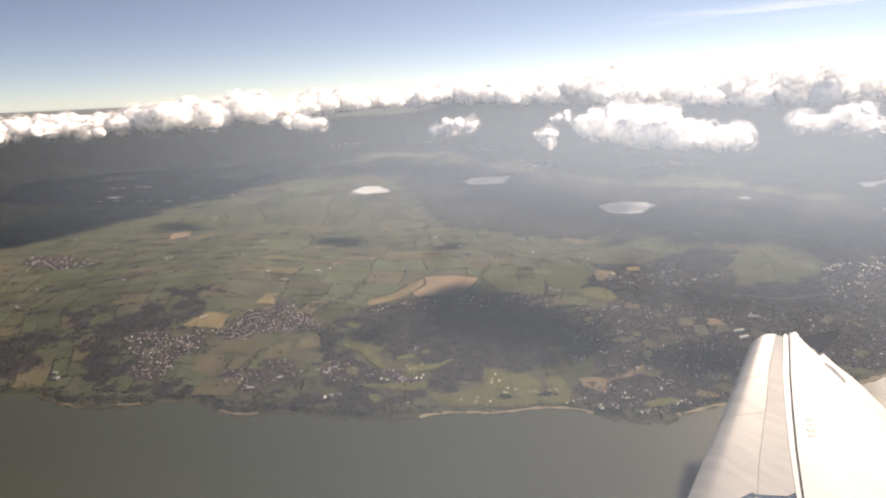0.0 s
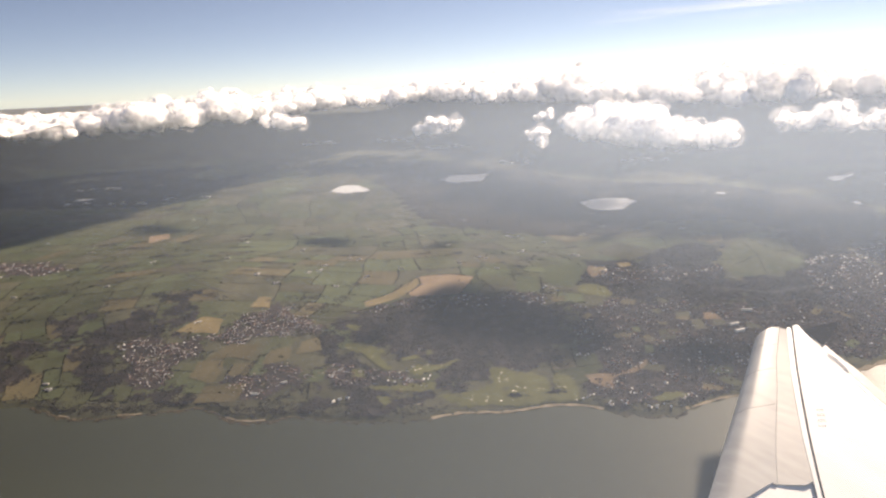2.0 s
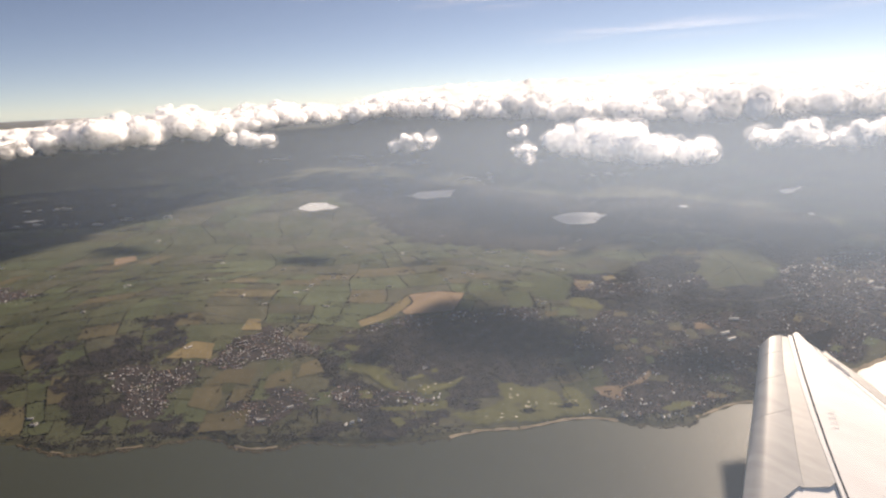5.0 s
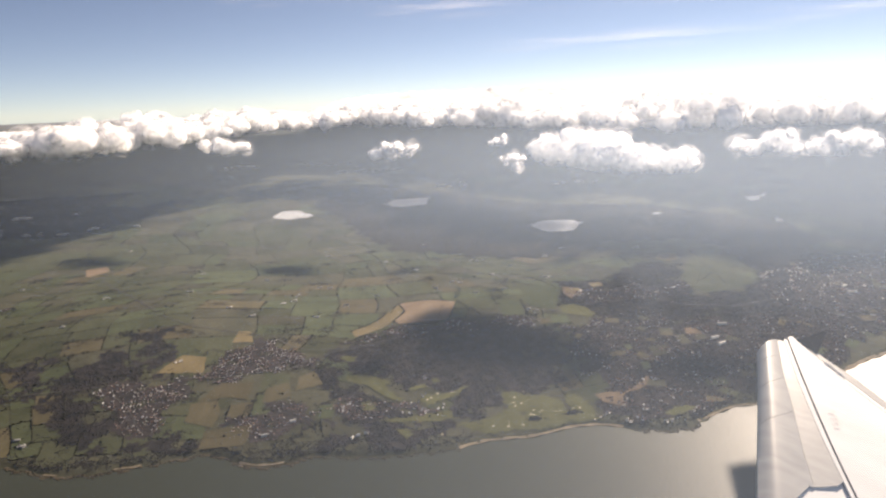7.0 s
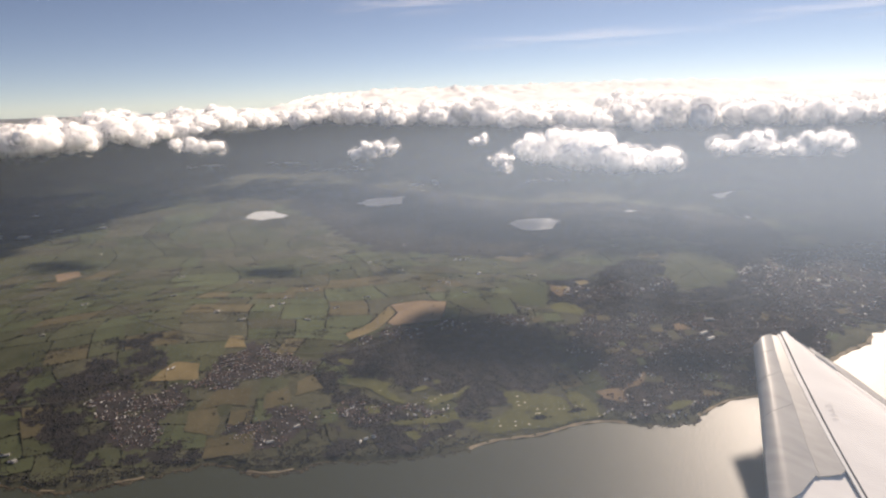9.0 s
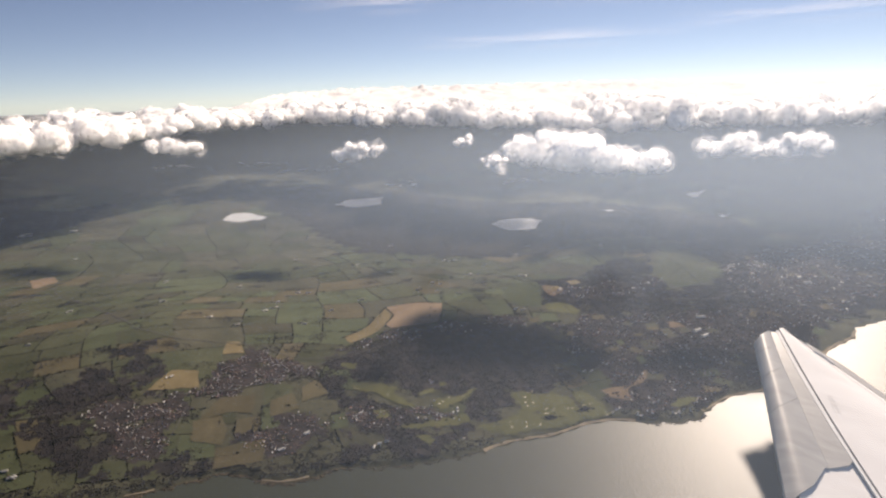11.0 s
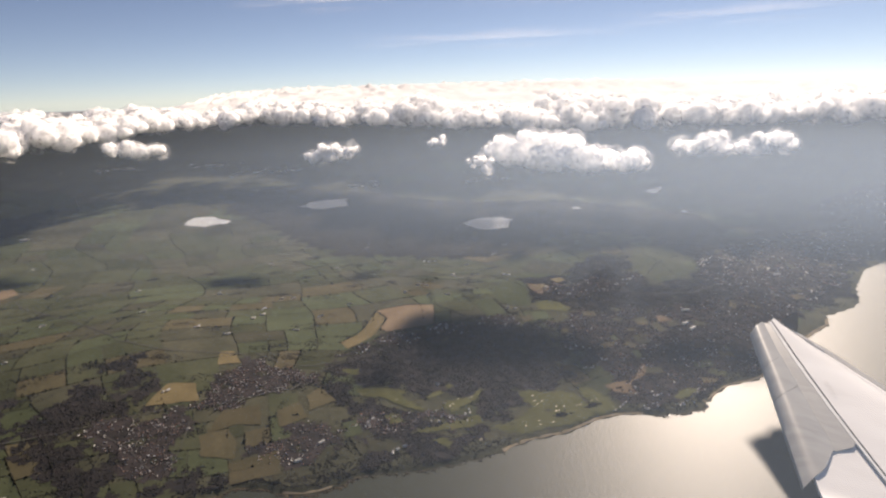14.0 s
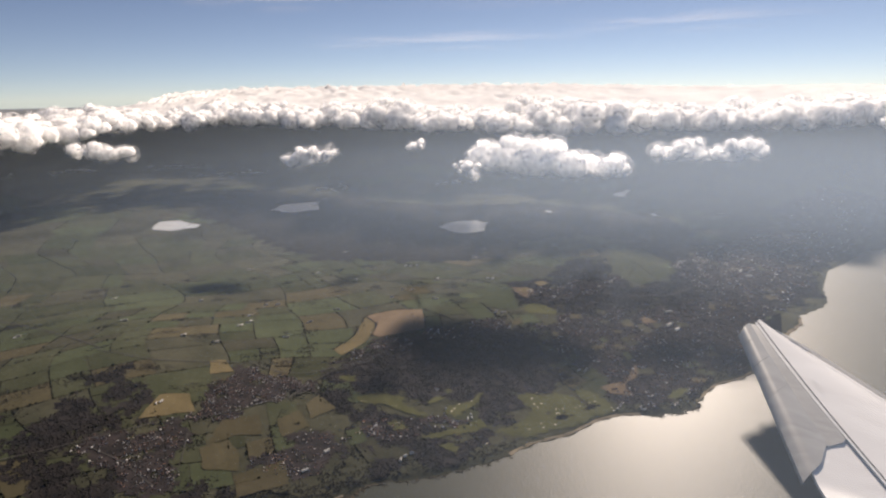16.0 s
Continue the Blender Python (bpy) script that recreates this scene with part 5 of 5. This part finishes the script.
def skin(name, left, right, v0, v1, material, parent, low=0.0, thick=0.5, shape=None, rows=24, cols=7, label="", end=None, slant=0.0):
    """A panel of the wing between two curves, with a rim that gives it thickness. v0 None: from the tip's outline; end: the outline of its far end; slant: how far both ends lean."""
    verts = []
    shape = shape or (lambda q: 0.0)
    for r in range(rows):
        for c in range(cols):
            q = c / (cols - 1)
            wide = lambda at: left(at) + (right(at) - left(at)) * q
            top = v0 + slant * wide(v0) if v0 is not None else TIP(wide(-2.0))
            foot = v1 + slant * wide(v1) if end is None else end(wide(v1))
            v = top + (foot - top) * (r / (rows - 1)) ** (1.1 if v0 is None else 1.0)
            u = left(v) + (right(v) - left(v)) * q
            verts.append(on_wing(u, v, low + shape(q)))
    faces = grid_faces(rows, cols).tolist()
    n = len(verts)
    verts += [p - WING_N * thick for p in verts]
    faces += [[i + n for i in reversed(f)] for f in faces]
    rim = [r * cols for r in range(rows)] + [(rows - 1) * cols + c for c in range(1, cols)] + [r * cols + cols - 1 for r in range(rows - 2, -1, -1)] + list(range(cols - 2, 0, -1))
    faces += [[a, b, b + n, a + n] for a, b in zip(rim, rim[1:] + rim[:1])]
    data = mesh_of(name, [p[:] for p in verts], faces, material, False)
    bm = bmesh.new()
    bm.from_mesh(data)
    bmesh.ops.recalc_face_normals(bm, faces=bm.faces)
    bm.to_mesh(data)
    bm.free()
    data.polygons.foreach_set("use_smooth", np.ones(len(data.polygons), bool))
    data.set_sharp_from_angle(angle=radians(40))
    return part(name, data, parent, label)


wing = new("aircraft_wing")
tagged(wing, "white airliner wing with grey slats extended and a dark tip fin", "wing")
droop = lambda q: -1.0 * (1 - min(1.0, q / 0.3)) ** 2 + 0.12 * math.sin(math.pi * q)
crown = lambda q: 0.45 * math.sin(math.pi * min(1, 0.25 + 0.75 * q))
skin("main_panel", SEAL, TRAIL, None, 34, WING_WHITE, wing, 0.02, 0.8, crown, 40, 9)
skin("trailing_edge", lambda v: TRAIL(v) - 0.4, TAIL, -3.6, 34, WING_STRIP, wing, -0.12, 0.25, None, 40, 3, "thin grey trailing edge")
skin("seal", lambda v: SEAL(v) - 0.09, lambda v: SEAL(v) + 0.09, -3.35, 34, WING_DARK, wing, 0.40, 0.1, None, 40, 2, "black rubber seal line")
skin("bright_edge", BRIGHT, lambda v: SEAL(v) - 0.1, -3.1, 34, WING_WHITE, wing, 0.34, 0.2, None, 40, 2)
skin("fixed_leading_edge", SLAT_BACK, lambda v: BRIGHT(v) - 0.02, -2.6, 21.5, WING_STRIP, wing, 0.08, 0.3, lambda q: 0.22 * q, 26, 5, "", EDGE_END)
for v in (7.0, 14.5, 20.5):
    skin("joint", lambda q: SLAT_BACK(q) + 0.05, lambda q: BRIGHT(q) - 0.1, v, v + 0.05, SEAM, wing, 0.07, 0.03, lambda q: 0.22 * q, 2, 5, "thin dark panel joint", None, -0.6)
skin("trailing_strip", lambda q: TRAIL(q) - 0.55, lambda q: TRAIL(q) - 0.4, -2.4, 34, WING_STRIP, wing, 0.40, 0.06, None, 30, 2, "thin grey line before the trailing edge")
skin("flap_fairing", lambda v: TRAIL(v) - 0.1, lambda v: TRAIL(v) + 0.12 + 0.9 * math.sin(math.pi * min(1, max(0, (v + 1.0) / 2.0))), -1.0, 1.0, WING_WHITE, wing, 0.1, 0.4, lambda q: 0.2 * math.sin(math.pi * q), 10, 5, "small white fairing on the trailing edge")
cuts = [(None, 3.3), (3.36, 8.7), (8.76, 15.7)]
for v0, v1 in cuts:
    skin("slat", LEAD, lambda v: SLAT_BACK(v) - 0.06, v0, v1, WING_GREY, wing, 0.12, 0.4, droop, 14, 10, "", None, -0.9)
skin("slat", LEAD, lambda v: SLAT_BACK(v) - 0.06, 15.76, 26.0, WING_GREY, wing, 0.12, 0.4, droop, 16, 12, "", SLAT_END, -0.9)
skin("inner_panel", lambda v: LEAD(v) + 1.3, lambda v: BRIGHT(v) - 0.02, 21.0, 34, WING_WHITE, wing, -0.12, 0.3, lambda q: 0.12 * q, 20, 6)
fin = bmesh.new()
base = [on_wing(4.98, -4.15, 0.0), on_wing(6.6, -3.2, 0.0), on_wing(7.7, -2.6, 0.0), on_wing(8.1, -4.0, 0.2), on_wing(9.3, -8.6, 0.4), on_wing(8.6, -8.0, 0.4)]
corners = [fin.verts.new(p - WING_N * 0.05) for p in base] + [fin.verts.new(p + WING_N * 0.05) for p in base]
n = len(base)
fin.faces.new(corners[:n]), fin.faces.new(reversed(corners[n:]))
for i in range(n):
    fin.faces.new((corners[i], corners[n + i], corners[n + (i + 1) % n], corners[(i + 1) % n]))
data = bpy.data.meshes.new("tip_fin")
bmesh.ops.recalc_face_normals(fin, faces=fin.faces)
fin.to_mesh(data)
fin.free()
data.materials.append(WING_DARK)
part("tip_fin", data, wing, "dark pointed fin on the wing tip")
for row in range(3):
    for k in range(4):
        u, v = 7.95 + row * 0.28 + k * 0.16, 9.7 - row * 0.14 + k * 0.78
        quad = [on_wing(u + du, v + dv, 0.55) for du, dv in ((0, 0), (0.1, 0), (0.2, 0.4), (0.1, 0.4))]
        part("marking", mesh_of("marking", [p[:] for p in quad], [(0, 1, 2, 3)], MARKING), wing)
